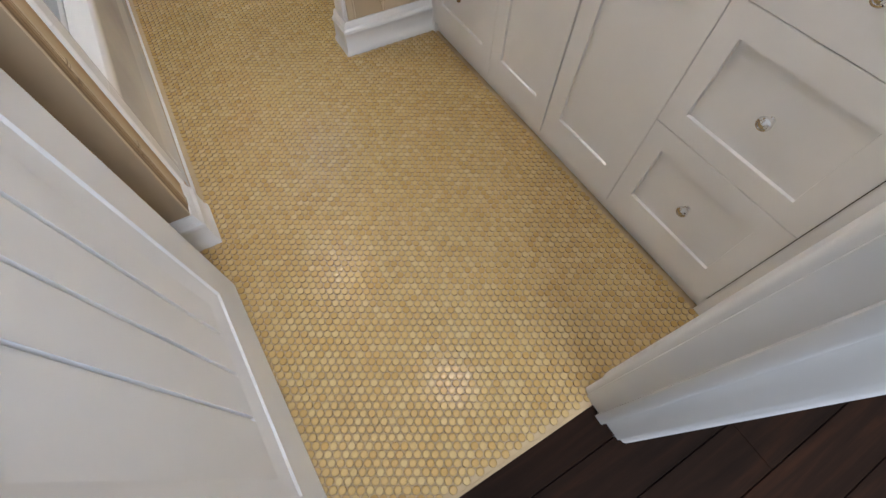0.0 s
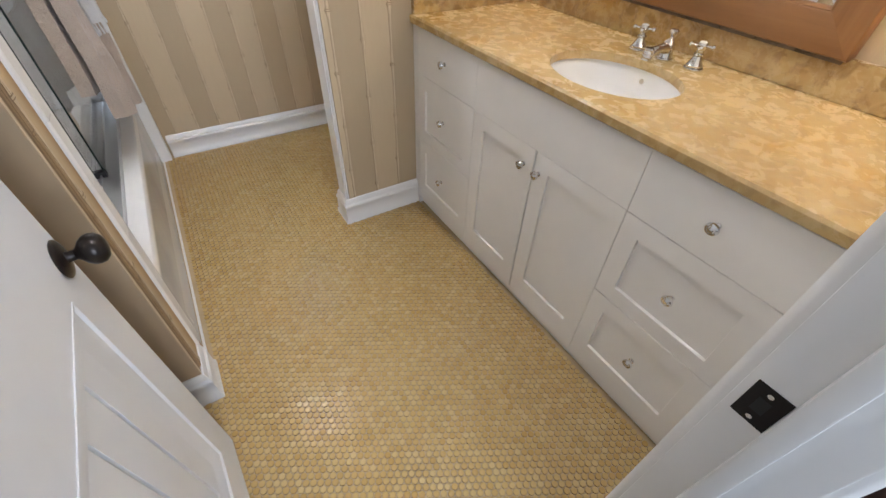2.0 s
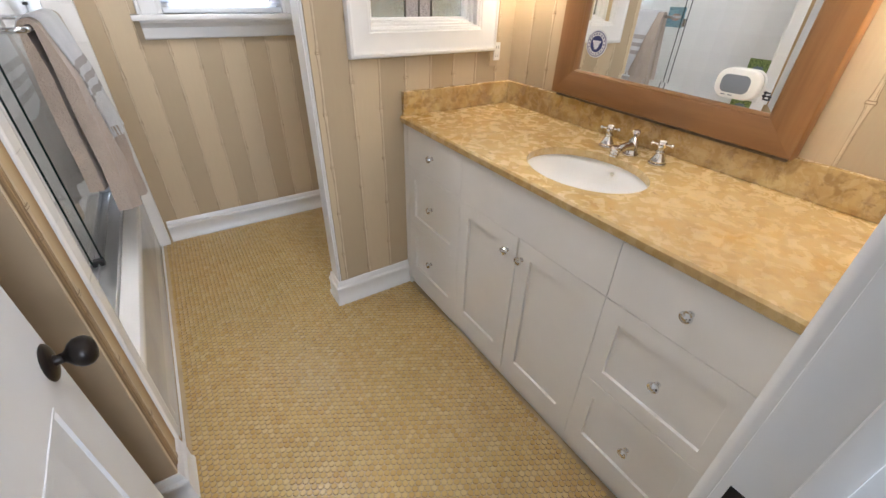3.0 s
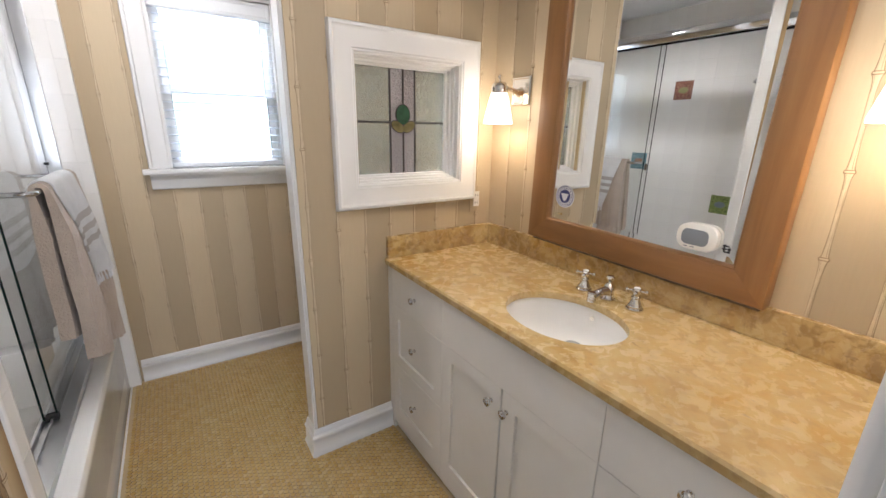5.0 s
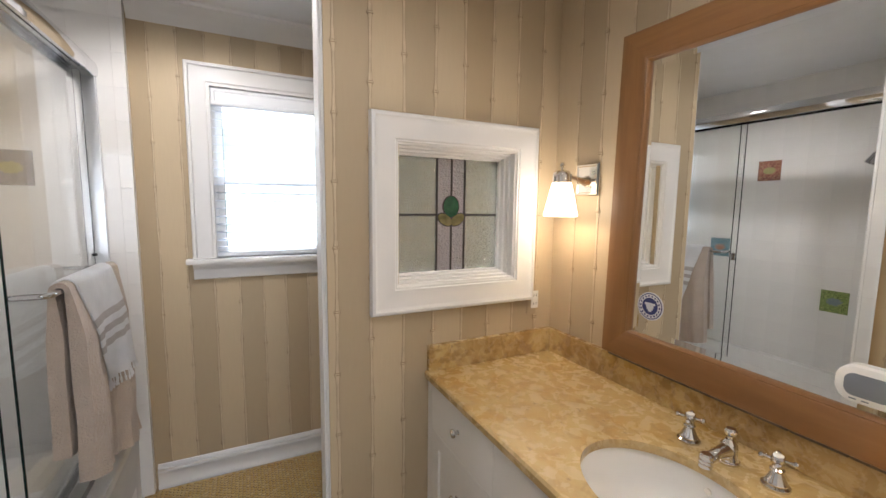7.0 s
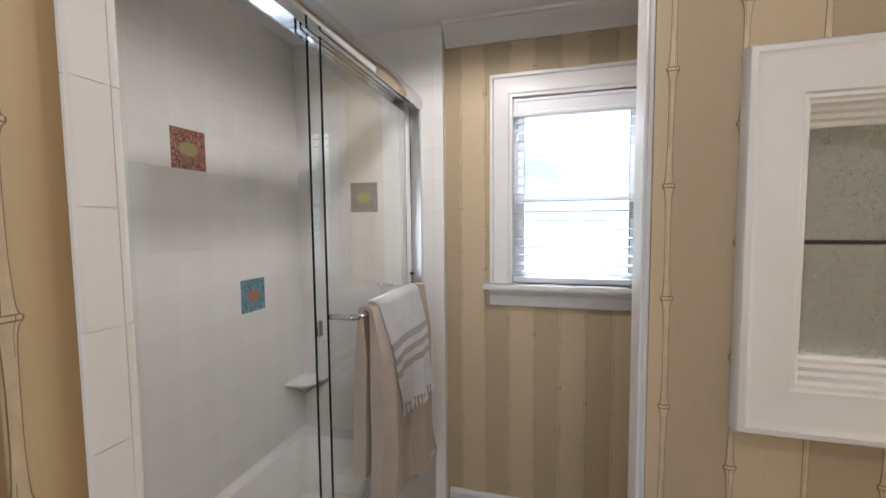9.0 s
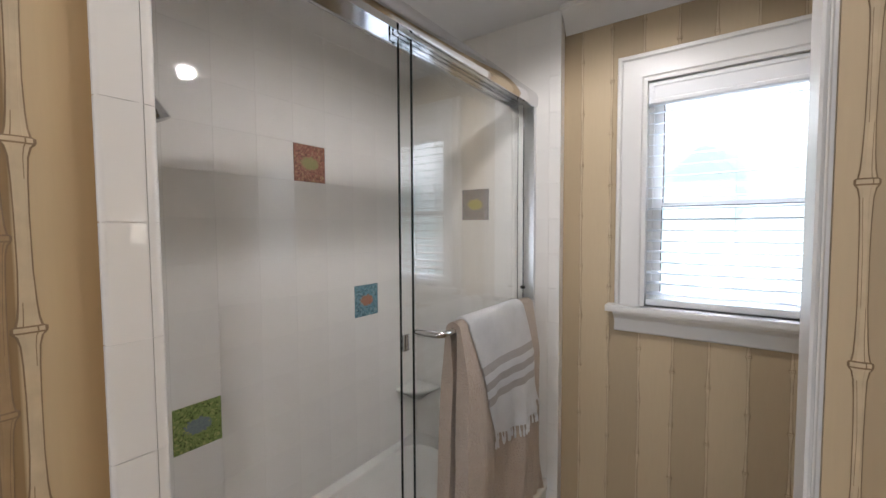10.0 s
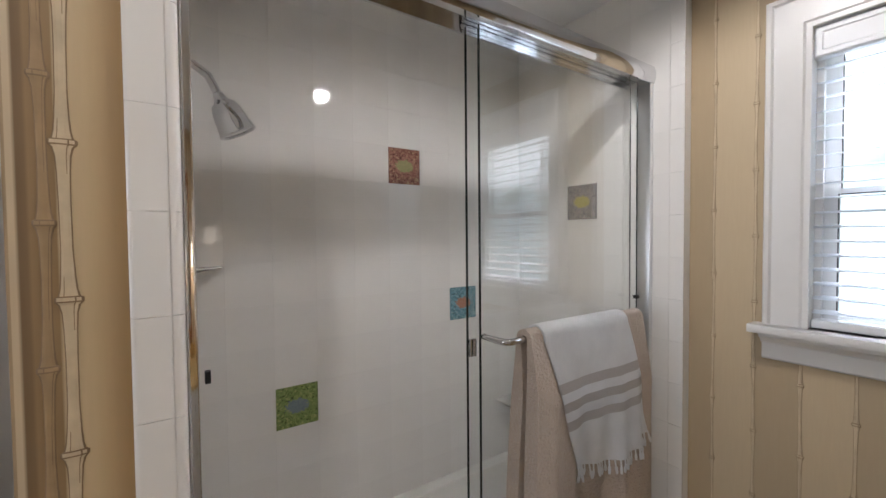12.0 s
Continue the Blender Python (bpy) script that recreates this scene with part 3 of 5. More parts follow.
for xa in (WX0 + 0.0045, WX1 - 0.0225):
    part("parting_stop", boxes((xa, YW + 0.040, WZ0 + 0.004, xa + 0.018, YW + 0.057, WZ1 - 0.004), bevel=0.002), M["trim"], window)

blind = thing("window_blind", (0.77, YW + 0.03, WZ1), "white slatted blind let down with open slats", "blind")
bm, _ = ring_frame((WX0 + 0.0045, 2.078, WX1 - 0.0045, WZ1 - 0.0045), [(0, -0.03), (0, 0.0), (0.006, 0.006), (0.018, 0.006), (0.022, 0.002), (0.045, 0.002)], lambda u, v, h: (u, YW + 0.010 - h, v))
bmesh.ops.contextual_create(bm, geom=[e for e in bm.edges if e.is_boundary and abs(e.verts[0].co.y - YW - 0.008) < 1e-4])
part("valance", finish(bm), M["blind"], blind, "white moulded valance")
slat = None
n_slat = 18
for k in range(n_slat):
    z = 1.312 + k * 0.0435
    if slat is None:
        bm = bmesh.new()
        a = radians(7)
        rows = []
        for j in range(5):
            s = (j - 2) / 2 * 0.025
            crown_h = 0.002 * (1 - (s / 0.025) ** 2)
            rows.append([(x, YW + 0.035 + s * math.cos(a), z + s * math.sin(a) + crown_h) for x in (WX0 + 0.008, WX1 - 0.008)])
        top = [[bm.verts.new(p) for p in r] for r in rows]
        bot = [[bm.verts.new((p[0], p[1], p[2] - 0.0028)) for p in r] for r in rows]
        for q in range(4):
            bm.faces.new((top[q][0], top[q][1], top[q + 1][1], top[q + 1][0]))
            bm.faces.new((bot[q + 1][0], bot[q + 1][1], bot[q][1], bot[q][0]))
        for q in (0, 4):
            bm.faces.new((top[q][0], bot[q][0], bot[q][1], top[q][1]))
        for e in (0, 1):
            bm.faces.new([top[q][e] for q in range(5)] + [bot[q][e] for q in range(4, -1, -1)])
        slat = part("slat", finish(bm), M["slat"], blind)
    else:
        child_copy(slat, blind, (0, 0, k * 0.0435))
part("bottom_rail", boxes((WX0 + 0.006, YW + 0.012, 1.2605, WX1 - 0.006, YW + 0.057, 1.288), bevel=0.005), M["blind"], blind)
for x in (0.535, 0.77, 1.005):
    part("ladder_cord", tube([(x, YW + 0.0085, 1.28), (x, YW + 0.0085, 2.08)], 0.0011, 6), M["blind"], blind)

# sky and distance outside the windows
m, t, b = nodes_of("bright_overcast_distance")
v = texcoord(t)
n = noise_of(t, v, 0.9, 6.0, 0.65, 0.6)
leaf_tone = ramp(t, n, [(0.36, (0.28, 0.38, 0.36)), (0.48, (0.55, 0.68, 0.74)), (0.60, (0.85, 0.94, 1.0))])
zz = t.nodes.new("ShaderNodeSeparateXYZ")
link(t, v, zz.inputs[0])
height = math_of(t, "ADD", zz.outputs[2], math_of(t, "MULTIPLY", math_of(t, "SUBTRACT", n, 0.5), 3.0))
open_sky = ramp(t, math_of(t, "DIVIDE", height, 6.0), [(0.40, (0, 0, 0)), (0.52, (1, 1, 1))])
link(t, mix(t, open_sky, leaf_tone, (1.75, 1.9, 2.0)), b.inputs["Emission Color"])
b.inputs["Emission Strength"].default_value = 1.6
b.inputs["Base Color"].default_value = (0.5, 0.6, 0.6, 1)
setting("backdrop", boxes((-9, 9.0, -3, 11, 9.1, 9)), m, "pale bright sky and blurred foliage outside")
setting("ground", boxes((-60, 3.42, -0.6, 60, 60, -0.5)), plain("garden_lawn", (0.07, 0.10, 0.035), 0.9, vary=0.3, big=0.6), "garden lawn outside the window")

# ---------------------------------------------------------------- doorway
doorframe = thing("door_frame", (0.43, 0.47, 0), "white painted door frame with moulded casing", "door frame")
doorframe["kind"] = "structure"
part("jamb", boxes((DX1, YD0 - 0.004, -0.02, DX1 + 0.0175, YD1 + 0.003, DZ), bevel=0.003), M["trim"], doorframe, "", True)
part("jamb", boxes((DX0 - 0.0175, YD0 - 0.004, -0.02, DX0, YD1 + 0.003, DZ), bevel=0.003), M["trim"], doorframe, "", True)
part("head_jamb", boxes((DX0 - 0.0175, YD0 - 0.004, DZ, DX1 + 0.0175, YD1 + 0.003, DZ + 0.0175), bevel=0.003), M["trim"], doorframe, "", True)
part("door_stop", boxes((DX1 - 0.013, 0.440, -0.02, DX1 + 0.001, 0.466, DZ), bevel=0.004), M["trim"], doorframe, "", True)
part("door_stop", boxes((DX0 - 0.001, 0.440, -0.02, DX0 + 0.012, 0.468, DZ), bevel=0.004), M["trim"], doorframe, "", True)
CAS = [(0, 0.0), (0, 0.010), (0.003, 0.016), (0.008, 0.0195), (0.014, 0.018), (0.018, 0.013), (0.022, 0.011), (0.060, 0.014), (0.070, 0.020), (0.084, 0.022), (0.090, 0.016), (0.090, 0.0)]
for face, sgn in ((YD1, 1), (YD0, -1)):
    for x0, d in ((DX1 + 0.006, 1), (DX0 - 0.006, -1)):
        bm = bmesh.new()
        lo = [bm.verts.new((x0 + d * s, face + sgn * h, -0.02 if sgn < 0 else 0)) for s, h in CAS]
        hi = [bm.verts.new((x0 + d * s, face + sgn * h, DZ + 0.006 + s)) for s, h in CAS]
        for k in range(len(CAS)):
            j = (k + 1) % len(CAS)
            bm.faces.new((lo[k], lo[j], hi[j], hi[k]))
        bm.faces.new(lo)
        bm.faces.new(hi)
        part("casing", finish(bm), M["trim"], doorframe, "", True)
    bm = bmesh.new()
    lo = [bm.verts.new((DX0 - 0.006 - s, face + sgn * h, DZ + 0.006 + s)) for s, h in CAS]
    hi = [bm.verts.new((DX1 + 0.006 + s, face + sgn * h, DZ + 0.006 + s)) for s, h in CAS]
    for k in range(len(CAS)):
        j = (k + 1) % len(CAS)
        bm.faces.new((lo[k], lo[j], hi[j], hi[k]))
    bm.faces.new(lo)
    bm.faces.new(hi)
    part("head_casing", finish(bm), M["trim"], doorframe, "", True)
# strike plate
bm = boxes((DX1 - 0.0015, 0.467, 0.866, DX1 + 0.0005, 0.506, 0.932), bevel=0.0006)
sp = part("strike_plate", bm, M["bronze"], doorframe, "dark bronze strike plate")
part("latch_hole", boxes((DX1 - 0.0022, 0.480, 0.888, DX1 - 0.0012, 0.494, 0.912)), M["black"], sp)
for z in (0.876, 0.922):
    part("screw", lathe([(0.0035, -0.0025), (0.0035, -0.001)], 10, (DX1, 0.487, z), "x"), M["nickel"], sp)


# ---------------------------------------------------------------- door leaf, hung at its back edge and swung into the room
door = thing("door_1", (0.102, 0.543, 0), "white panelled door with beadboard panels, standing open", "door")
door["kind"] = "structure"
DW, DT, DH = 0.733, 0.036, 2.03   # local: u along the leaf, face at v = 0


def leaf(u, v, h):
    return (DT + h, u, v)   # face looks along +x before the swing


def local_part(name, bm, mat, parent, label="", smooth=False):
    ob = new(name, mesh_of(name, bm, mat, smooth))
    ob.parent = parent
    if label:
        ob["label"] = label
    return ob


PU0, PU1 = 0.105, 0.611
GROOVES = (PU0, 0.276, 0.377, 0.479, PU1)
PANELS = ((0.186, 0.826), (0.990, 1.90))
rows = [(0, 0, 0.010, DT, PU0, DH), (0, PU1, 0.010, DT, DW, DH), (0, PU0, 0.010, DT, PU1, PANELS[0][0]), (0, PU0, PANELS[0][1], DT, PU1, PANELS[1][0]), (0, PU0, PANELS[1][1], DT, PU1, DH)]
local_part("leaf_frame", boxes(*rows), M["door"], door, "white painted stiles and rails")
for z0, z1 in PANELS:
    bm, _ = ring_frame((PU0, z0, PU1, z1), [(0, -0.002), (0, 0.002), (0.004, 0.002), (0.008, -0.003), (0.026, -0.0060), (0.046, -0.0125), (0.052, -0.0130), (0.056, -0.0180)], leaf)
    local_part("panel_moulding", finish(bm), M["door"], door, "", True)
    for ua, ub in zip(GROOVES, GROOVES[1:]):
        bm = bmesh.new()
        prof = [(ua, -0.0180), (ua + 0.0038, -0.0180), (ua + 0.0055, -0.0130), (ub - 0.0055, -0.0130), (ub - 0.0038, -0.0180), (ub, -0.0180)]
        lo = [bm.verts.new(leaf(u, z0, h)) for u, h in prof]
        hi = [bm.verts.new(leaf(u, z1, h)) for u, h in prof]
        for j in range(len(prof) - 1):
            bm.faces.new((lo[j], lo[j + 1], hi[j + 1], hi[j]))
        local_part("bead_board", finish(bm), M["door"], door)
    local_part("panel_back", boxes((0.006, PU0, z0, DT - 0.0182, PU1, z1)), M["door"], door)
KU, KZ = 0.694, 0.853
knob = local_part("door_knob", lathe([(0.033, 0.0), (0.035, 0.002), (0.033, 0.005), (0.025, 0.008), (0.011, 0.010), (0.009, 0.014), (0.009, 0.022), (0.013, 0.027), (0.021, 0.033), (0.0265, 0.041), (0.028, 0.049), (0.0265, 0.057), (0.020, 0.064), (0.011, 0.067), (0.003, 0.068)], 28, (DT, KU, KZ), "x"), M["bronze"], door, "dark bronze egg-shaped knob on a round rose", True)
local_part("door_knob", lathe([(0.034, 0.0), (0.034, 0.007), (0.012, 0.012), (0.0095, 0.03), (0.022, 0.046), (0.030, 0.066), (0.022, 0.084), (0.004, 0.089)], 24, (-0.089, KU, KZ), "x"), M["bronze"], door, "", True)
for z in (0.25, 1.05, 1.80):
    local_part("hinge", lathe([(0.006, -0.045), (0.006, 0.045)], 12, (DT - 0.002, -0.006, z), "z"), M["bronze"], door)
door.matrix_world = pose(0.102, 0.543, 0, 0, -1.2, 2.8)

# ---------------------------------------------------------------- vanity
VX = 1.240      # face of the doors and drawers
VY0, VY1 = 0.545, 2.102
vanity = thing("vanity_cabinet", (1.53, 1.32, 0), "white shaker vanity with drawers and a pair of doors", "cabinet")
part("body", boxes((VX + 0.020, VY0 - 0.031, 0.0505, VX + 0.026, VY1 + 0.022, 0.888), (VX + 0.026, VY0 - 0.031, 0.068, XE - 0.004, VY1 + 0.022, 0.09)), M["gap"], vanity, "dark carcass behind the seams")
part("plinth", boxes((VX + 0.022, VY0 - 0.030, 0.0, VX + 0.040, VY1 + 0.022, 0.050)), M["cabinet"], vanity, "white plinth set back in shadow")
part("filler", boxes((VX + 0.003, VY0 - 0.031, 0.0, VX + 0.02, VY0 + 0.0030, 0.889)), M["cabinet"], vanity)
part("filler", boxes((VX + 0.001, 2.094, 0.0, VX + 0.02, 2.129, 0.889)), M["cabinet"], vanity)
COLS = ((0.549, 0.9585), (1.6615, 2.091))


def front(name, y0, y1, z0, z1, panel=None):
    """A cabinet front; panel is the sunk field (y0, z0, y1, z1)."""
    fm = lambda u, v, h: (VX - h, u, v)
    if panel:
        a, c, d, e = panel
        bm = bmesh.new()
        o = [bm.verts.new(fm(u, v, 0)) for u, v in ((y0, z0), (y1, z0), (y1, z1), (y0, z1))]
        i = [bm.verts.new(fm(u, v, 0)) for u, v in ((a, c), (d, c), (d, e), (a, e))]
        s = [bm.verts.new(fm(u, v, -0.009)) for u, v in ((a + 0.0015, c + 0.0015), (d - 0.0015, c + 0.0015), (d - 0.0015, e - 0.0015), (a + 0.0015, e - 0.0015))]
        k = [bm.verts.new(fm(u, v, -0.0195)) for u, v in ((y0, z0), (y1, z0), (y1, z1), (y0, z1))]
        for j in range(4):
            n = (j + 1) % 4
            bm.faces.new((o[j], o[n], i[n], i[j]))
            bm.faces.new((i[j], i[n], s[n], s[j]))
            bm.faces.new((o[n], o[j], k[j], k[n]))
        bm.faces.new(s)
        finish(bm)
        bmesh.ops.bevel(bm, geom=[ed for ed in bm.edges if all(w in o for w in ed.verts)], offset=0.0012, segments=2, affect="EDGES")
    else:
        bm = boxes((VX, y0, z0, VX + 0.0195, y1, z1))
        bmesh.ops.bevel(bm, geom=[ed for ed in bm.edges if all(abs(w.co.x - VX) < 1e-5 for w in ed.verts)], offset=0.0012, segments=2, affect="EDGES")
    return part(name, bm, M["cabinet"], vanity)


KNOB = [(0.0085, 0.0), (0.0085, -0.003), (0.0055, -0.005), (0.005, -0.012), (0.009, -0.015), (0.0150, -0.018), (0.0158, -0.021), (0.0140, -0.025), (0.0105, -0.0265), (0.0100, -0.0255), (0.006, -0.0285), (0.002, -0.0292)]


def knob_on(parent, y, z):
    part("knob", lathe(KNOB, 22, (VX, y, z), "x"), M["chrome"], parent, "round polished chrome knob", True)


G = 0.0008
for y0, y1 in COLS:
    yc = (y0 + y1) / 2
    for z0, z1, p, kz in ((0.702, 0.882, None, 0.797), (0.397, 0.7005, (y0 + 0.062, 0.452, y1 - 0.058, 0.642), 0.556), (0.050, 0.3956, (y0 + 0.062, 0.150, y1 - 0.058, 0.335), 0.257)):
        d = front("drawer", y0 + G, y1 - G, z0, z1, p)
        knob_on(d, yc, kz)
part("false_front", boxes((VX, 0.959, 0.7035, VX + 0.0195, 1.661, 0.882)), M["cabinet"], vanity)
for y0, y1, ky in ((0.959, 1.3118, 1.287), (1.3182, 1.661, 1.362)):
    d = front("cabinet_door", y0, y1, 0.050, 0.7027, (y0 + 0.062, 0.158, y1 - 0.062, 0.645))
    knob_on(d, ky, 0.632)

# worktop with a true oval cut-out
SC, SA, SB = (1.466, 1.287), 0.168, 0.210
top = thing("countertop", (1.53, 1.32, 0.89), "golden veined stone countertop with upstands along the walls", "countertop")
CX0, CX1, CY0, CY1 = 1.224, XE - 0.002, 0.514, 2.128


def oval(sc, a, bb, n=48):
    return [(sc[0] + a * math.cos(2 * math.pi * k / n), sc[1] + bb * math.sin(2 * math.pi * k / n)) for k in range(n)]


def edge_point(x, y):
    """Where the ray from the bowl's middle through (x, y) leaves the slab."""
    dx, dy = x - SC[0], y - SC[1]
    s = min([((CX1 if dx > 0 else CX0) - SC[0]) / dx if abs(dx) > 1e-9 else 1e9, ((CY1 if dy > 0 else CY0) - SC[1]) / dy if abs(dy) > 1e-9 else 1e9])
    return (SC[0] + s * dx, SC[1] + s * dy)


angs = sorted({math.atan2(y - SC[1], x - SC[0]) for x, y in oval(SC, SA, SB, 64)} | {math.atan2(y - SC[1], x - SC[0]) for x in (CX0, CX1) for y in (CY0, CY1)})
bm = bmesh.new()
inner_t, inner_b, outer_t, outer_m, outer_b = [], [], [], [], []
for a in angs:
    r = 1 / math.sqrt((math.cos(a) / SA) ** 2 + (math.sin(a) / SB) ** 2)
    ix, iy = SC[0] + r * math.cos(a), SC[1] + r * math.sin(a)
    ox, oy = edge_point(ix, iy)
    inner_t.append(bm.verts.new((ix, iy, 0.918)))
    inner_b.append(bm.verts.new((ix, iy, 0.892)))
    q = 0.006 if ox < CX0 + 0.001 else 0.0
    outer_t.append(bm.verts.new((ox + q, oy, 0.920)))
    outer_m.append(bm.verts.new((ox, oy, 0.913)))
    outer_b.append(bm.verts.new((ox + q * 0.6, oy, 0.890)))
n = len(angs)
for k in range(n):
    j = (k + 1) % n
    for a, c in ((inner_t, outer_t), (outer_t, outer_m), (outer_m, outer_b), (outer_b, inner_b), (inner_b, inner_t)):
        bm.faces.new((a[k], a[j], c[j], c[k]))
part("slab", finish(bm), M["marble"], top, "golden stone slab")
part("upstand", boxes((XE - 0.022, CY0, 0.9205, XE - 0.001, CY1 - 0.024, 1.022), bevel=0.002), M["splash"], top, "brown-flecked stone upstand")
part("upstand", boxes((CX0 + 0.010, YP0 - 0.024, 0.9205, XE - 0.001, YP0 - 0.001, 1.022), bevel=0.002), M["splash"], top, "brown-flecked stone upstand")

# basin
sink = thing("sink_basin", (SC[0], SC[1], 0.75), "white oval undermount basin with a chrome drain", "sink")
bm = bmesh.new()
N = 48
rings = []
for f, z in ((1.03, 0.8915), (1.0, 0.890), (0.975, 0.878), (0.94, 0.860), (0.88, 0.835), (0.78, 0.812), (0.62, 0.796), (0.42, 0.787), (0.24, 0.783), (0.10, 0.781)):
    rings.append([bm.verts.new((SC[0] + 0.075 * max(0.0, 1 - f) ** 1.2 + f * (SA + 0.010) * math.cos(2 * math.pi * k / N), SC[1] + f * (SB + 0.010) * math.sin(2 * math.pi * k / N), z)) for k in range(N)])
for a, c in zip(rings, rings[1:]):
    for k in range(N):
        bm.faces.new((a[k], c[k], c[(k + 1) % N], a[(k + 1) % N]))
bm.faces.new(rings[-1])
part("bowl", bm, M["ceramic"], sink, "white glazed bowl", True)
DRX = SC[0] + 0.066
drain = part("drain", lathe([(0.030, 0.782), (0.031, 0.785), (0.028, 0.7875), (0.020, 0.7865), (0.019, 0.784)], 28, (DRX, SC[1], 0)), M["chrome"], sink, "chrome drain ring", True)
part("stopper", lathe([(0.017, 0.783), (0.018, 0.788), (0.012, 0.792), (0.003, 0.793)], 24, (DRX, SC[1], 0)), M["nickel"], drain, "", True)
part("overflow", lathe([(0.008, 0.0), (0.008, -0.003)], 16, (SC[0] + SA * 0.955, SC[1], 0.862), "x"), M["nickel"], sink)

# widespread faucet
FX, FY = 1.704, 1.290
faucet = thing("faucet", (FX, FY, 0.92), "polished chrome widespread faucet with cross handles", "faucet")
part("spout_base", lathe([(0.027, 0.9195), (0.028, 0.923), (0.027, 0.926), (0.0235, 0.928), (0.022, 0.934), (0.020, 0.944), (0.0205, 0.956), (0.019, 0.966), (0.013, 0.974), (0.009, 0.980)], 26, (FX, FY, 0)), M["chrome"], faucet, "", True)
part("spout", tube([(FX, FY, 0.951), (FX - 0.022, FY, 0.954), (FX - 0.048, FY, 0.954), (FX - 0.074, FY, 0.951), (FX - 0.090, FY, 0.948)], 0.014, 18, (0.0195, 0.0165, 0.0145, 0.0140, 0.0130)), M["chrome"], faucet, "", True)
part("spout_outlet", lathe([(0.011, 0.966), (0.0155, 0.962), (0.0160, 0.957), (0.0150, 0.954), (0.0165, 0.951), (0.0165, 0.946), (0.0150, 0.943), (0.0160, 0.940), (0.0155, 0.932), (0.0120, 0.931)], 22, (FX - 0.094, FY, 0)), M["chrome"], faucet, "ringed chrome outlet", True)
part("lift_rod", lathe([(0.007, 0.978), (0.006, 0.986), (0.011, 0.990), (0.0145, 0.997), (0.0150, 1.002), (0.0105, 1.007), (0.003, 1.008)], 20, (FX + 0.003, FY, 0)), M["chrome"], faucet, "", True)
for hy in (FY + 0.102, FY - 0.104):
    h = part("handle_base", lathe([(0.0285, 0.9195), (0.0295, 0.923), (0.0285, 0.926), (0.0235, 0.929), (0.0240, 0.933), (0.0205, 0.938), (0.0150, 0.950), (0.0120, 0.958), (0.0150, 0.961), (0.0150, 0.964), (0.0110, 0.968), (0.0105, 0.976), (0.014, 0.980)], 26, (FX, hy, 0)), M["chrome"], faucet, "", True)
    part("hub", lathe([(0.010, 0.974), (0.0145, 0.981), (0.0145, 0.991), (0.0125, 0.995), (0.004, 0.996)], 20, (FX, hy, 0)), M["chrome"], h, "", True)
    part("button", lathe([(0.0105, 0.9955), (0.0105, 0.9975), (0.007, 0.9992), (0.002, 0.9996)], 18, (FX, hy, 0)), M["ceramic"], h, "white porcelain button", True)
    for a in range(4):
        an = radians(24 + 90 * a)
        d = Vector((math.cos(an), math.sin(an), 0))
        c = Vector((FX, hy, 0.986))
        part("cross_arm", tube([c + d * s for s in (0.008, 0.017, 0.024, 0.0275, 0.031, 0.0345, 0.037)], 0.005, 12, (0.0055, 0.0038, 0.0038, 0.0062, 0.0074, 0.0062, 0.002)), M["chrome"], h, "", True)

# ---------------------------------------------------------------- mirror
MY0, MY1, MZ0, MZ1 = 0.868, 1.790, 1.036, 2.135
MW = 0.102
mirror = thing("wall_mirror", (XE, 1.33, MZ0), "large mirror in a wide brown wooden frame", "mirror")
fx = lambda u, v, h: (XE - h, u, v)
bev = ((MY0, MZ0), (MY1, MZ0), (MY1, MZ1), (MY0, MZ1))
inn = ((MY0 + MW, MZ0 + MW), (MY1 - MW, MZ0 + MW), (MY1 - MW, MZ1 - MW), (MY0 + MW, MZ1 - MW))
MPROF = [(0, 0.002), (0, 0.044), (0.003, 0.048), (0.012, 0.049), (0.088, 0.043), (0.092, 0.040), (0.095, 0.041), (0.099, 0.038), (MW, 0.030), (MW, 0.016)]
for k in range(4):
    bm = bmesh.new()
    loops = []
    for s, h in MPROF:
        pts = ((MY0 + s, MZ0 + s), (MY1 - s, MZ0 + s), (MY1 - s, MZ1 - s), (MY0 + s, MZ1 - s))
        loops.append((bm.verts.new(fx(*pts[k], h)), bm.verts.new(fx(*pts[(k + 1) % 4], h))))
    for a, c in zip(loops, loops[1:]):
        bm.faces.new((a[0], a[1], c[1], c[0]))
    part("frame_rail" if k % 2 == 0 else "frame_stile", finish(bm), M["oak_h"] if k % 2 == 0 else M["oak_v"], mirror, "brown stained wood", True)
part("mirror_glass", boxes((XE - 0.022, MY0 + MW - 0.003, MZ0 + MW - 0.003, XE - 0.016, MY1 - MW + 0.003, MZ1 - MW + 0.003)), M["mirror"], mirror, "silvered mirror glass")
# Backing strip, coloured dark to include the shade under the frame.
strip_n = 8
for k in range(strip_n):
    ya = MY0 + 0.012 + (MY1 - MY0 - 0.03) * k / strip_n
    part("backing_strip", boxes((XE - 0.034, ya, MZ0 - 0.011, XE - 0.002, ya + (MY1 - MY0 - 0.03) / strip_n - 0.003, MZ0 - 0.0005), bevel=0.001), M["strip"], mirror, "grey-brown backing strip, its dark tone also standing for shade below the frame")
bm, _ = ring_frame((MY0 + MW - 0.001, MZ0 + MW - 0.001, MY1 - MW + 0.001, MZ1 - MW + 0.001), [(0, 0.0225), (0, 0.0232), (0.020, 0.0232 - 0.0011)], fx)
part("bevelled_edge", finish(bm), M["mirror"], mirror, "bevelled glass edge")
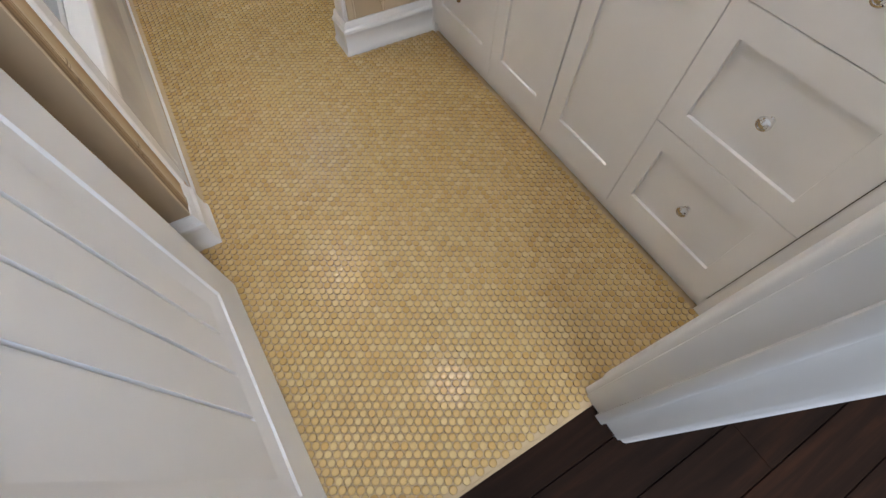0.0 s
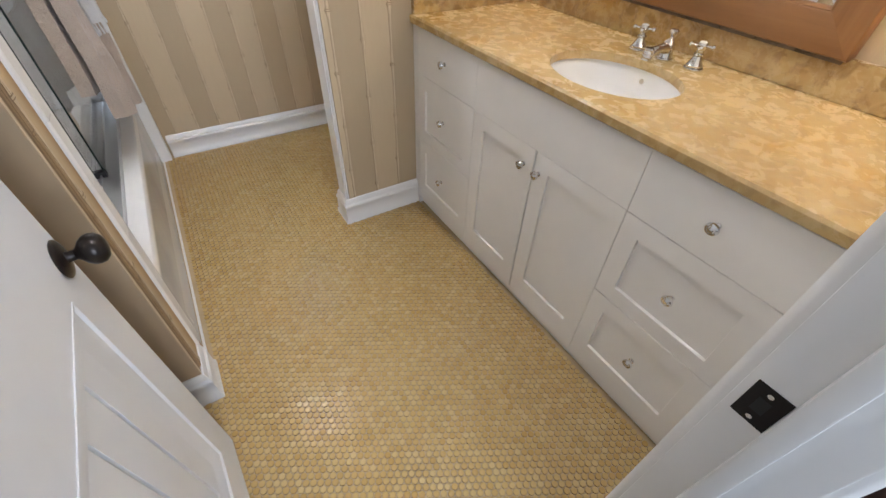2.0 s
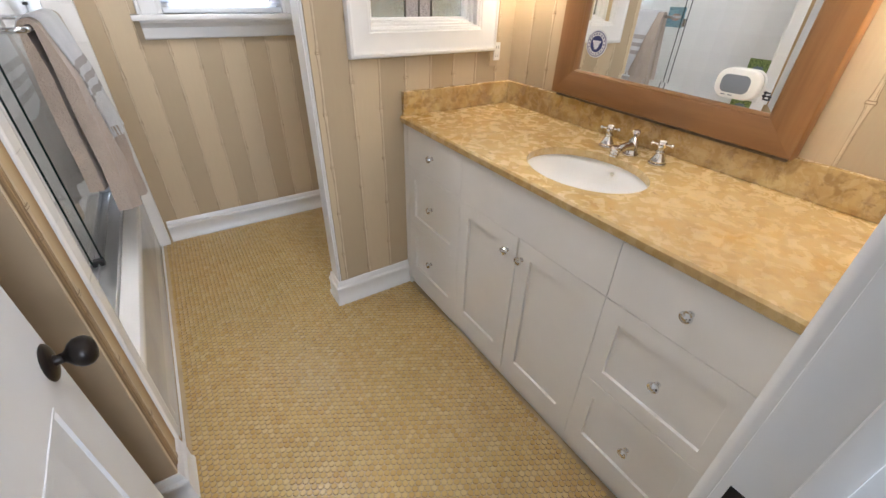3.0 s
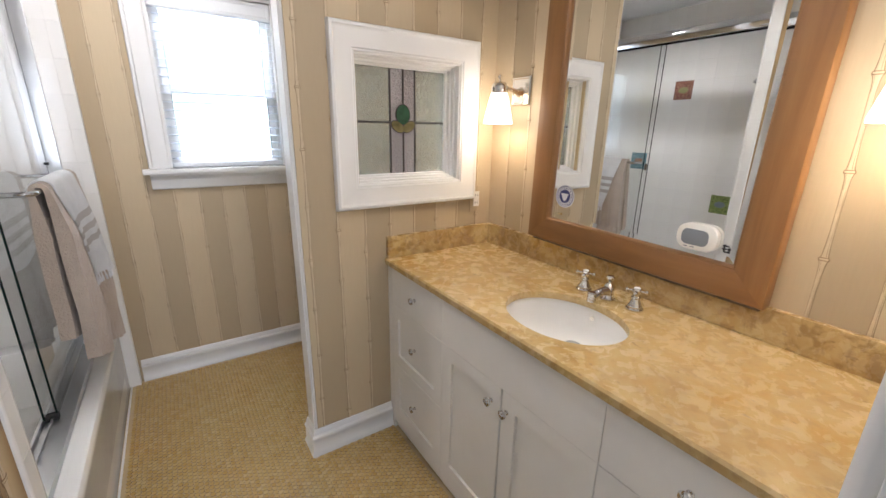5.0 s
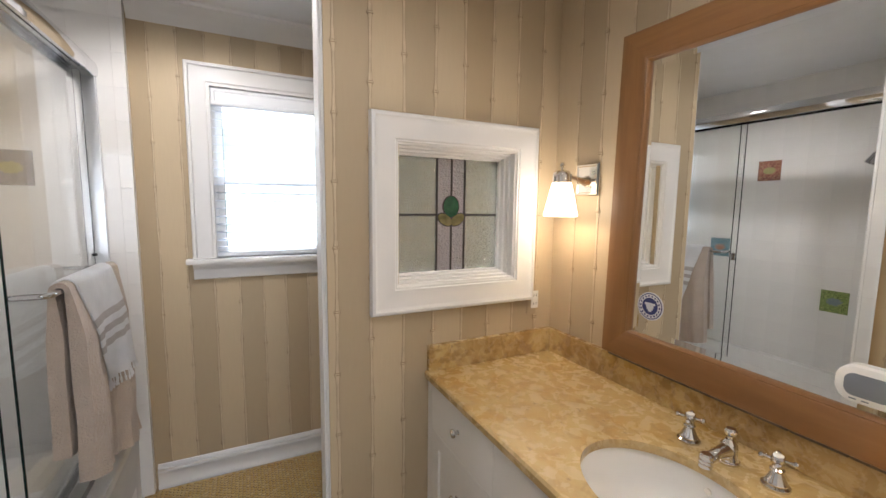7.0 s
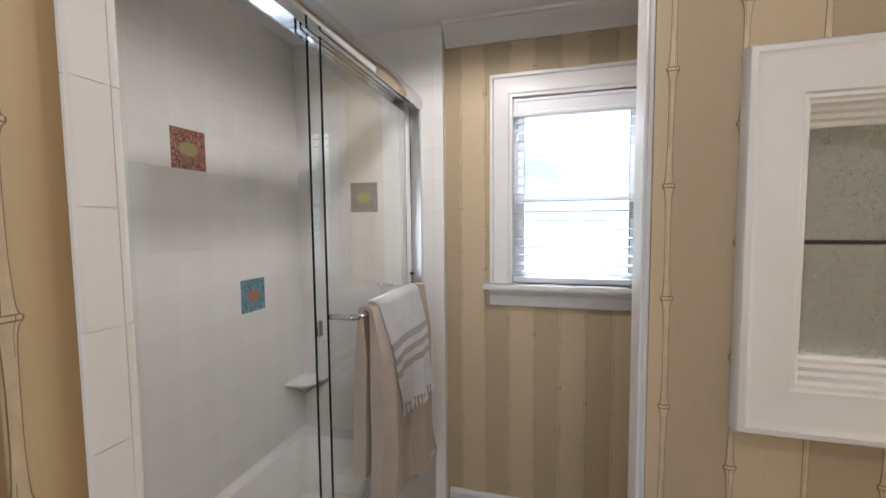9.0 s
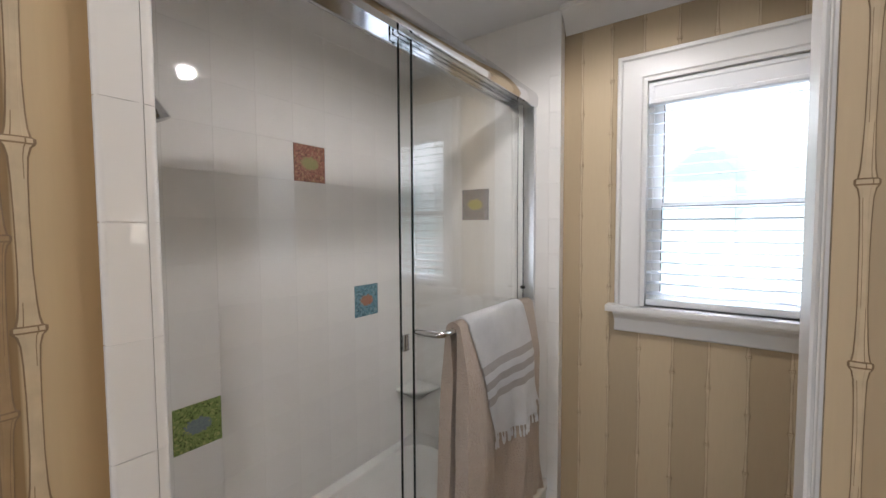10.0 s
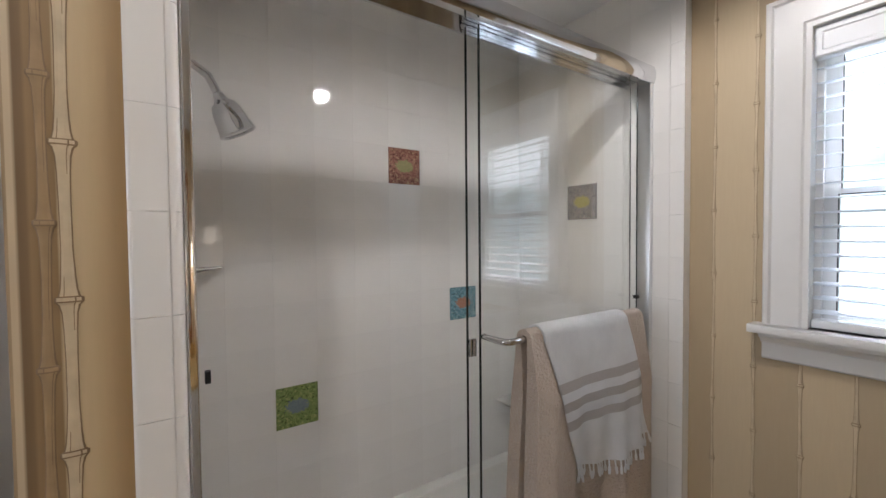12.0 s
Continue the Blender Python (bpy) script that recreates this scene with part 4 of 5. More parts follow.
_hang = Matrix.Translation((0, MY1, MZ0)) @ Matrix.Rotation(radians(1.1), 4, "X") @ Matrix.Translation((0, -MY1, -MZ0))
mirror.matrix_world = _hang @ mirror.matrix_world    # hangs a little out of level
SX = XE - 0.0228
DY, DZC = 1.619, 1.235
decal = thing("round_decal", (SX, DY, DZC), "round navy and white sticker on the mirror glass", "sticker")
part("disc", lathe([(0.047, 0.0), (0.047, -0.0006)], 36, (SX, DY, DZC), "x"), M["whitedecal"], decal)
part("ring", lathe([(0.0435, -0.0006), (0.0435, -0.0010)], 36, (SX, DY, DZC), "x"), M["blue"], decal)
part("band", lathe([(0.0405, -0.0010), (0.0405, -0.0013)], 36, (SX, DY, DZC), "x"), M["whitedecal"], decal)
part("middle", lathe([(0.0285, -0.0013), (0.0285, -0.0016)], 36, (SX, DY, DZC), "x"), M["blue"], decal)
part("emblem", boxes(*[(SX - 0.0021, DY - w, z0 + DZC, SX - 0.0015, DY + w, z0 + DZC + 0.0078) for w, z0 in ((0.019, 0.004), (0.014, -0.0040), (0.011, -0.0120), (0.006, -0.0180))]), M["whitedecal"], decal, "plain white emblem")
for k in range(18):
    a = 2 * math.pi * k / 18
    y, z = DY + 0.0345 * math.cos(a), DZC + 0.0345 * math.sin(a)
    part("letter_bar", boxes((SX - 0.0018, y - 0.0026, z - 0.0030, SX - 0.0012, y + 0.0026, z + 0.0030)), M["blue"], decal)
gadget = thing("mirror_clock", (SX, 1.078, 1.182), "small white oval digital clock stuck to the mirror", "clock")


def pill(x0, x1, yc, zc, w, h, r, rnd=0.004, n=8):
    bm = bmesh.new()
    def loop(x, s):
        out = []
        for cx, cz, a0 in ((1, 1, 0), (-1, 1, 90), (-1, -1, 180), (1, -1, 270)):
            for q in range(n + 1):
                a = radians(a0 + 90 * q / n)
                out.append(bm.verts.new((x, yc + cx * (w / 2 - r) + (r - s) * math.cos(a), zc + cz * (h / 2 - r) + (r - s) * math.sin(a))))
        return out
    ls = [loop(x0, 0), loop(x1 + rnd, 0), loop(x1 + rnd * 0.3, rnd * 0.3), loop(x1, rnd)]
    for a, c in zip(ls, ls[1:]):
        for k in range(len(a)):
            j = (k + 1) % len(a)
            bm.faces.new((a[k], a[j], c[j], c[k]))
    bm.faces.new(ls[0])
    bm.faces.new(ls[-1])
    return finish(bm)


part("case", pill(SX - 0.002, SX - 0.022, 1.078, 1.184, 0.122, 0.082, 0.034, 0.006), M["plastic"], gadget, "rounded white case", True)
part("screen", pill(SX - 0.0215, SX - 0.0226, 1.082, 1.184, 0.080, 0.050, 0.018, 0.0004), M["screen"], gadget, "grey display", True)
part("suction_cup", lathe([(0.020, 0.0), (0.022, -0.002), (0.008, -0.004)], 16, (SX, 1.078, 1.184), "x"), M["plastic"], gadget)
for y in (1.105, 1.085):
    part("button", boxes((SX - 0.0232, y - 0.006, 1.1515, SX - 0.0218, y + 0.006, 1.154)), M["screen"], gadget)
tag = thing("small_decal", (SX, 0.995, 1.165), "small dark lettered sticker on the mirror glass", "sticker")
for k, (y, z, w, h) in enumerate(((1.000, 1.172, 0.018, 0.004), (0.998, 1.163, 0.024, 0.004), (0.996, 1.154, 0.018, 0.004), (1.004, 1.166, 0.004, 0.020), (0.990, 1.160, 0.004, 0.016))):
    part("mark", boxes((SX - 0.0004 - 0.0002 * k, y - w / 2, z - h / 2, SX, y + w / 2, z + h / 2)), M["black"], tag)

# ---------------------------------------------------------------- sconces
sconce = thing("wall_sconce", (XE, 1.935, 1.67), "polished nickel wall sconce with a lit white glass shade", "wall lamp", "sconces beside the mirror")
SY, SZ, SO = 1.935, 1.672, 1.718
bp, _ = ring_frame((SY - 0.058, SZ - 0.068, SY + 0.058, SZ + 0.058), [(0, 0.0), (0, 0.010), (0.006, 0.016), (0.010, 0.016), (0.014, 0.013)], fx)
bmesh.ops.contextual_create(bp, geom=[e for e in bp.edges if e.is_boundary and abs(e.verts[0].co.x - (XE - 0.013)) < 1e-4])
part("backplate", finish(bp), M["nickel"], sconce, "square polished backplate")
part("arm", tube([(XE - 0.012, SY, SZ - 0.012), (XE - 0.035, SY, SZ - 0.012), (XE - 0.06, SY + 0.004, SZ - 0.004), (SO + 0.03, SY + 0.012, SZ + 0.004), (SO, SY + 0.020, SZ + 0.006)], 0.008, 14, (0.024, 0.014, 0.009, 0.009, 0.010)), M["nickel"], sconce, "", True)
SYC = SY + 0.020
part("fitter", lathe([(0.012, 1.700), (0.026, 1.696), (0.034, 1.688), (0.036, 1.680), (0.036, 1.655), (0.034, 1.650)], 28, (SO, SYC, 0)), M["nickel"], sconce, "nickel cap", True)
part("finial", lathe([(0.005, 1.698), (0.004, 1.710), (0.009, 1.715), (0.010, 1.721), (0.006, 1.727), (0.002, 1.730)], 18, (SO, SYC, 0)), M["nickel"], sconce, "", True)
bm = bmesh.new()
rings = [[bm.verts.new((SO + r * math.cos(2 * math.pi * k / 32), SYC + r * math.sin(2 * math.pi * k / 32), z)) for k in range(32)] for r, z in ((0.034, 1.655), (0.043, 1.622), (0.055, 1.570), (0.0635, 1.530), (0.0640, 1.524), (0.060, 1.523), (0.058, 1.530), (0.050, 1.570), (0.038, 1.622), (0.030, 1.652))]
for a, c in zip(rings, rings[1:]):
    for k in range(32):
        bm.faces.new((a[k], a[(k + 1) % 32], c[(k + 1) % 32], c[k]))
sh = part("shade", finish(bm), M["shade"], sconce, "flared opal glass shade, lit", True)
sh.visible_shadow = False
copy_thing(sconce, Matrix.Translation((XE, 0.675, 1.67)))

# outlet
outlet = thing("wall_outlet", (1.746, YP0, 1.155), "wallpaper-covered outlet plate with a white plug socket", "outlet")
part("plate", boxes((1.706, YP0 - 0.006, 1.092, 1.788, YP0 - 0.0005, 1.222), bevel=0.002), M["paper_x"], outlet, "wallpaper-covered plate")
part("socket", boxes((1.726, YP0 - 0.010, 1.118, 1.762, YP0 - 0.005, 1.194), bevel=0.002), M["plastic"], outlet, "white duplex socket")
for z in (1.138, 1.174):
    part("slot", boxes((1.7365, YP0 - 0.0106, z - 0.006, 1.7385, YP0 - 0.0096, z + 0.006), (1.7495, YP0 - 0.0106, z - 0.006, 1.7515, YP0 - 0.0096, z + 0.006)), M["black"], outlet)

# ---------------------------------------------------------------- art-glass window in the partition
art = thing("window_2", (1.36, YP0, 1.16), "square leaded art-glass window in a deep white moulded frame", "window")
art["kind"] = "structure"
pm = lambda u, v, h: (u, YP0 - h, v)
AX0, AX1, AZ0, AZ1 = 1.008, 1.722, 1.162, 1.880
prof = [(0, 0.001), (0, 0.024), (0.004, 0.030), (0.014, 0.032), (0.020, 0.026), (0.028, 0.023), (0.088, 0.023), (0.092, 0.018), (0.098, 0.018), (0.102, 0.010), (0.106, 0.008), (0.1062, -0.020), (0.114, -0.022), (0.116, -0.040), (0.124, -0.043), (0.126, -0.062), (0.134, -0.065), (0.136, -0.105)]
bm, _ = ring_frame((AX0, AZ0, AX1, AZ1), prof, pm)
part("window_frame", finish(bm), M["trim"], art, "white stepped frame", True)
bm, _ = ring_frame((AX0, AZ0, AX1, AZ1), [(0.02, -0.1102), (0.02, -0.130), (0.136, -0.130), (0.136, -0.105)], pm)
part("window_frame", finish(bm), M["trim"], art, "white back casing")
GY = YP0 + 0.078
gx0, gx1, gz0, gz1 = AX0 + 0.130, AX1 - 0.130, AZ0 + 0.130, AZ1 - 0.130
VB = (1.305, 1.370, 1.430)
HB = 1.522
cells = [(gx0, VB[0], "rippled"), (VB[0], VB[1], "streaky"), (VB[1], VB[2], "streaky"), (VB[2], gx1, "rippled")]
for a, c, mn in cells:
    for z0, z1 in ((gz0, HB), (HB, gz1)):
        part("glass_pane", boxes((a, GY - 0.002, z0, c, GY + 0.002, z1)), M[mn], art, "rippled pale glass" if mn == "rippled" else "lilac streaky glass").visible_shadow = False
for x in VB:
    part("lead_came", boxes((x - 0.004, GY - 0.005, gz0, x + 0.004, GY + 0.005, gz1), bevel=0.0015), M["lead"], art)
part("lead_came", boxes((gx0, GY - 0.0046, HB - 0.004, gx1, GY + 0.0046, HB + 0.004), bevel=0.0015), M["lead"], art)


def blot(cx, cz, a, c, tilt, y0, y1):
    bm = bmesh.new()
    f, bk = [], []
    for k in range(24):
        q = 2 * math.pi * k / 24
        u, w = a * math.cos(q), c * math.sin(q)
        x, z = cx + u * math.cos(tilt) - w * math.sin(tilt), cz + u * math.sin(tilt) + w * math.cos(tilt)
        f.append(bm.verts.new((x, y0, z)))
        bk.append(bm.verts.new((x, y1, z)))
    for k in range(24):
        bm.faces.new((f[k], f[(k + 1) % 24], bk[(k + 1) % 24], bk[k]))
    bm.faces.new(f)
    bm.faces.new(bk)
    return finish(bm)


for cx, cz, a, c, tl, mn in ((1.368, 1.555, 0.034, 0.042, 0.0, "greenglass"), (1.341, 1.503, 0.034, 0.020, -0.55, "oliveglass"), (1.397, 1.503, 0.034, 0.020, 0.55, "oliveglass")):
    rim = part("lead_rim", blot(cx, cz, a + 0.004, c + 0.004, tl, GY - 0.0052, GY + 0.0052), M["lead"], art)
    part("petal", blot(cx, cz, a, c, tl, GY - 0.0072, GY - 0.0054), plain("stained_" + mn, (0.018, 0.065, 0.03) if mn == "greenglass" else (0.13, 0.115, 0.045), 0.12, vary=0.35, big=30, relief=0.3), rim, "green glass" if mn == "greenglass" else "olive glass")


# ---------------------------------------------------------------- shower and tub
XB = -0.717     # tiled back wall
YN, YF = 1.681, 3.218   # tiled end walls
TP = 0.1588     # tile pitch
shower_wall = bpy.data.objects["wall_shower_back"]
setting("wall_shower_near", boxes((-0.80, 1.660, 0, 0.0, YN - 0.0015, ZC)), M["grout"], "grout bed of the shower's near wall")
setting("wall_shower_far", boxes((-0.80, YF + 0.0015, 0, 0.128, YW - 0.001, ZC)), M["grout"], "grout bed of the shower's far wall")
FISH = {
    "t1": fish_tile("painted_tile_red", (0.30, 0.13, 0.09), (0.30, 0.30, 0.12), (0.42, 0.28, 0.16)),
    "t2": fish_tile("painted_tile_green", (0.22, 0.30, 0.10), (0.20, 0.24, 0.30), (0.40, 0.42, 0.16)),
    "t3": fish_tile("painted_tile_blue", (0.14, 0.28, 0.34), (0.40, 0.16, 0.08), (0.30, 0.42, 0.42)),
    "t4": fish_tile("painted_tile_lilac", (0.20, 0.20, 0.22), (0.40, 0.36, 0.08), (0.34, 0.30, 0.30)),
}


def tile_mesh(name, w, h, d=0.008, mat=None, r=0.0022):
    """A tile in the plane x = 0, facing +x, with softened edges."""
    bm = bmesh.new()
    ls = []
    for s, x in ((0, 0), (0, d - r), (r * 0.35, d - r * 0.3), (r, d)):
        ls.append([bm.verts.new((x, u, v)) for u, v in ((-w / 2 + s, -h / 2 + s), (w / 2 - s, -h / 2 + s), (w / 2 - s, h / 2 - s), (-w / 2 + s, h / 2 - s))])
    for a, c in zip(ls, ls[1:]):
        for k in range(4):
            bm.faces.new((a[k], a[(k + 1) % 4], c[(k + 1) % 4], c[k]))
    bm.faces.new(ls[-1])
    return mesh_of(name, finish(bm), mat or M["tile"])


def put_tile(me, parent, x, y, z, turn=0.0):
    ob = new("tile", me)
    ob.matrix_world = pose(x, y, z, 0, 0, turn)
    ob.parent = parent
    return ob


TILE = tile_mesh("tile", TP - 0.0001, TP - 0.0001, 0.008, None, 0.0003)
Z0 = 1.784 - 9 * TP    # a joint height
rows_z = [Z0 + TP * (k + 0.5) for k in range(-1, 14)]
Y0 = 2.442 - 6 * TP
special = {}
for k, z in enumerate(rows_z):
    if z < 0.42 or z > ZC - 0.02:
        continue
    y = Y0 + TP / 2
    while y < YF:
        if y > YN + 0.03:
            special[(round(y, 3), round(z, 3))] = put_tile(TILE, shower_wall, XB - 0.008, y, z)
        y += TP


def nearest(y, z):
    return min(special, key=lambda q: (q[0] - y) ** 2 + (q[1] - z) ** 2)


for key, y, z in (("t1", 2.52, 1.86), ("t2", 2.04, 0.912), ("t3", 2.84, 1.228)):
    q = nearest(y, z)
    old = special.pop(q)
    bpy.data.objects.remove(old)
    me = tile_mesh("painted_tile", TP - 0.003, TP - 0.003, 0.0095, FISH[key])
    ob = put_tile(me, shower_wall, XB - 0.008, q[0], q[1])
    ob.name = "painted_tile"
    ob["label"] = {"t1": "rust-red hand-painted fish tile", "t2": "green hand-painted fish tile", "t3": "blue hand-painted fish tile"}[key]

far_wall = bpy.data.objects["wall_shower_far"]
near_wall = bpy.data.objects["wall_shower_near"]
NARROW = tile_mesh("edge_tile", 0.0522, TP - 0.0018, 0.0085, None, 0.0012)
for z in rows_z:
    if z < ZC - 0.02:
        put_tile(NARROW, far_wall, 0.104, YF + 0.008, z, -90).name = "edge_tile"
x = -0.240 + 2 * TP - TP / 2
while x > XB:
    for z in rows_z:
        if z > ZC - 0.02 or (z < 0.42 and x < 0.0):
            continue
        if abs(x + 0.32) < TP / 2 and abs(z - 1.70) < TP / 2:
            ob = put_tile(tile_mesh("painted_tile", TP - 0.003, TP - 0.003, 0.0095, FISH["t4"]), far_wall, x, YF + 0.008, z, -90)
            ob.name = "painted_tile"
            ob["label"] = "lilac and yellow hand-painted fish tile"
        else:
            put_tile(TILE, far_wall, x, YF + 0.008, z, -90)
    x -= TP
x = -0.02 - TP / 2
while x > XB:
    for z in rows_z:
        if 0.42 < z < ZC - 0.02:
            put_tile(TILE, near_wall, x, YN - 0.008, z, 90)
    x -= TP


# bullnose edge tiles: flat strip turning with a rounded edge into the shower
def bullnose_mesh(w, h):
    bm = bmesh.new()
    pts = [(0.001, 0.0), (0.006, 0.0005), (0.0095, 0.004), (0.0100, 0.008), (0.0100, w - 0.003), (0.0104, w)]
    lo = [bm.verts.new((a, b_, -h / 2)) for a, b_ in pts]
    hi = [bm.verts.new((a, b_, h / 2)) for a, b_ in pts]
    for k in range(len(pts) - 1):
        bm.faces.new((lo[k], lo[k + 1], hi[k + 1], hi[k]))
    bm.faces.new(lo)
    bm.faces.new(hi)
    return mesh_of("edge_tile", finish(bm), M["tile"], True)


wing = bpy.data.objects["wall_wing"]
BN = bullnose_mesh(0.0530, 0.1614)


def corner_mesh(h):
    bm = bmesh.new()
    r = 0.011
    pts = [(0.0, 0.0), (0.0105, 0.0)] + [(0.0105 - r + r * math.cos(a), 0.006 + r * math.sin(a)) for a in [math.pi / 2 * k / 6 for k in range(7)]] + [(-0.05, 0.006 + r), (-0.05, 0.0)]
    lo = [bm.verts.new((a, b_, -h / 2)) for a, b_ in pts]
    hi = [bm.verts.new((a, b_, h / 2)) for a, b_ in pts]
    for k in range(len(pts)):
        j = (k + 1) % len(pts)
        bm.faces.new((lo[k], lo[j], hi[j], hi[k]))
    bm.faces.new(lo)
    bm.faces.new(hi)
    return mesh_of("corner_tile", finish(bm), M["tile"], True)


CN = corner_mesh(0.1622)
z = 1.430 - 0.163 * 8 + 0.163 / 2
while z < ZC:
    if z > 0.13:
        ob = new("edge_tile", BN)
        ob.matrix_world, ob.parent = pose(XG, 1.6005, z), wing
        ob = new("edge_tile", CN)
        ob.matrix_world, ob.parent = pose(XG, 1.6545, z), wing
    z += 0.163
part("edge_grout", boxes((XG, 1.6025, 0.13, XG + 0.0078, 1.664, ZC)), M["grout"], wing)

# tub
tub = thing("bathtub", (-0.33, 2.45, 0), "white enamelled alcove bathtub behind glass doors", "bathtub")
TX0, TX1, TZ = XB + 0.003, 0.083, 0.405
bm = bmesh.new()


def rrect(x0, y0, x1, y1, r, z, n=6):
    out = []
    for cx, cy, a0 in ((x1 - r, y1 - r, 0), (x0 + r, y1 - r, 90), (x0 + r, y0 + r, 180), (x1 - r, y0 + r, 270)):
        for q in range(n + 1):
            a = radians(a0 + 90 * q / n)
            out.append(bm.verts.new((cx + r * math.cos(a), cy + r * math.sin(a), z)))
    return out


ls = [rrect(TX0, YN + 0.002, TX1 - 0.010, YF - 0.002, 0.004, 0.002), rrect(TX0, YN + 0.002, TX1 - 0.006, YF - 0.002, 0.004, TZ - 0.06), rrect(TX0, YN + 0.002, TX1, YF - 0.002, 0.004, TZ - 0.05), rrect(TX0, YN + 0.002, TX1, YF - 0.002, 0.004, TZ - 0.018), rrect(TX0, YN + 0.002, TX1 - 0.006, YF - 0.002, 0.004, TZ - 0.004), rrect(TX0, YN + 0.002, TX1 - 0.016, YF - 0.002, 0.006, TZ),
      rrect(TX0 + 0.06, YN + 0.08, TX1 - 0.180, YF - 0.10, 0.10, TZ), rrect(TX0 + 0.068, YN + 0.088, TX1 - 0.188, YF - 0.108, 0.10, TZ - 0.012), rrect(TX0 + 0.09, YN + 0.11, TX1 - 0.205, YF - 0.18, 0.12, 0.14), rrect(TX0 + 0.14, YN + 0.16, TX1 - 0.245, YF - 0.25, 0.12, 0.09)]
for a, c in zip(ls, ls[1:]):
    for k in range(len(a)):
        j = (k + 1) % len(a)
        bm.faces.new((a[k], a[j], c[j], c[k]))
bm.faces.new(ls[-1])
part("tub_shell", finish(bm), M["tub"], tub, "glossy white enamel", True)
part("apron_recess", boxes((TX1 - 0.014, YN + 0.10, 0.05, TX1 - 0.0085, YF - 0.10, TZ - 0.09), bevel=0.002), M["tub"], tub)
setting("trim", boxes((TX1 - 0.006, YN, 0.0, TX1 + 0.003, YF, 0.008), bevel=0.002), M["trim"], "pale caulked strip along the tub foot")

# corner shelves
for yy, xx, zz, sx in ((YF, XB, 0.70, -1), (YN, XB, 1.455, 1)):
    shelf = thing("corner_shelf", (xx, yy, zz), "white ceramic corner shelf in the shower", "shelf", "shower corner shelves")
    bm = bmesh.new()
    ls = []
    for zt, rr in ((-0.10, 0.03), (-0.03, 0.13), (-0.010, 0.165), (-0.003, 0.170), (0.004, 0.168), (0.006, 0.163)):
        if sx > 0:
            zt, rr = zt * 0.25, rr * 0.72
        arc = [bm.verts.new((xx, yy, zz + zt))]
        for q in range(9):
            a = math.pi / 2 * q / 8
            arc.append(bm.verts.new((xx + rr * math.cos(a), yy + sx * rr * math.sin(a), zz + zt)))
        ls.append(arc)
    for a, c in zip(ls, ls[1:]):
        for k in range(len(a)):
            j = (k + 1) % len(a)
            bm.faces.new((a[k], a[j], c[j], c[k]))
    bm.faces.new(ls[0])
    bm.faces.new(ls[-1])
    part("shelf_body", finish(bm), M["ceramic"], shelf, "", True)

# shower head
head = thing("wall_shower", (-0.36, YN, 1.96), "chrome shower head on a short bent arm", "shower head")
part("flange", lathe([(0.03, 0.0), (0.03, 0.004), (0.018, 0.010), (0.012, 0.012)], 20, (-0.36, YN + 0.001, 2.00), "y"), M["chrome"], head, "", True)
part("arm", tube([(-0.36, YN, 2.00), (-0.36, YN + 0.03, 1.998), (-0.36, YN + 0.065, 1.975), (-0.36, YN + 0.085, 1.935)], 0.0105, 12), M["chrome"], head, "", True)
bm = lathe([(0.012, 0.015), (0.016, 0.0), (0.020, -0.006), (0.030, -0.014), (0.036, -0.030), (0.041, -0.062), (0.045, -0.084), (0.047, -0.089), (0.042, -0.092), (0.038, -0.088), (0.004, -0.088)], 26)
bm.transform(pose(-0.36, YN + 0.093, 1.918, 26) @ Matrix.Scale(1.04, 4))
part("head_body", bm, M["chrome"], head, "bell-shaped chrome head", True)
bm = lathe([(0.006, 0.0), (0.006, 0.012), (0.004, 0.016)], 12)
bm.transform(pose(-0.325, YN + 0.10, 1.90, 0, 90, 0))
part("lever", bm, M["chrome"], head, "", True)
# sliding glass doors
enclosure = thing("shower_enclosure", (0.0, 2.45, TZ), "chrome-framed sliding glass shower doors on the tub", "shower door")
RX = -0.012
hd = [(0.030, 2.135), (0.036, 2.150), (0.037, 2.178), (0.030, 2.200), (0.014, 2.212), (-0.006, 2.214), (-0.046, 2.208), (-0.072, 2.190), (-0.076, 2.135), (-0.068, 2.135), (-0.068, 2.160), (0.022, 2.160), (0.022, 2.135)]
bm = bmesh.new()
lo = [bm.verts.new((RX + a, YN + 0.001, z)) for a, z in hd]
hi = [bm.verts.new((RX + a, YF - 0.001, z)) for a, z in hd]
for k in range(len(hd)):
    j = (k + 1) % len(hd)
    bm.faces.new((lo[k], lo[j], hi[j], hi[k]))
bm.faces.new(lo)
bm.faces.new(hi)
part("header_rail", finish(bm), M["chrome"], enclosure, "rounded polished chrome header", True)
part("bottom_track", boxes((RX - 0.070, YN + 0.001, TZ, RX + 0.030, YF - 0.001, TZ + 0.006), (RX - 0.070, YN + 0.001, TZ, RX - 0.064, YF - 0.001, TZ + 0.022), (RX + 0.024, YN + 0.001, TZ, RX + 0.030, YF - 0.001, TZ + 0.030), (RX - 0.042, YN + 0.001, TZ, RX - 0.037, YF - 0.001, TZ + 0.018)), M["satin"], enclosure, "satin metal bottom track")
for y0, y1 in ((1.6720, 1.6915), (YF - 0.024, YF - 0.001)):
    part("side_rail", boxes((RX - 0.028, y0, TZ + 0.006, RX + 0.028, y1, 2.136), bevel=0.003), M["satin"] if y0 > 2 else M["chrome"], enclosure, "", True)


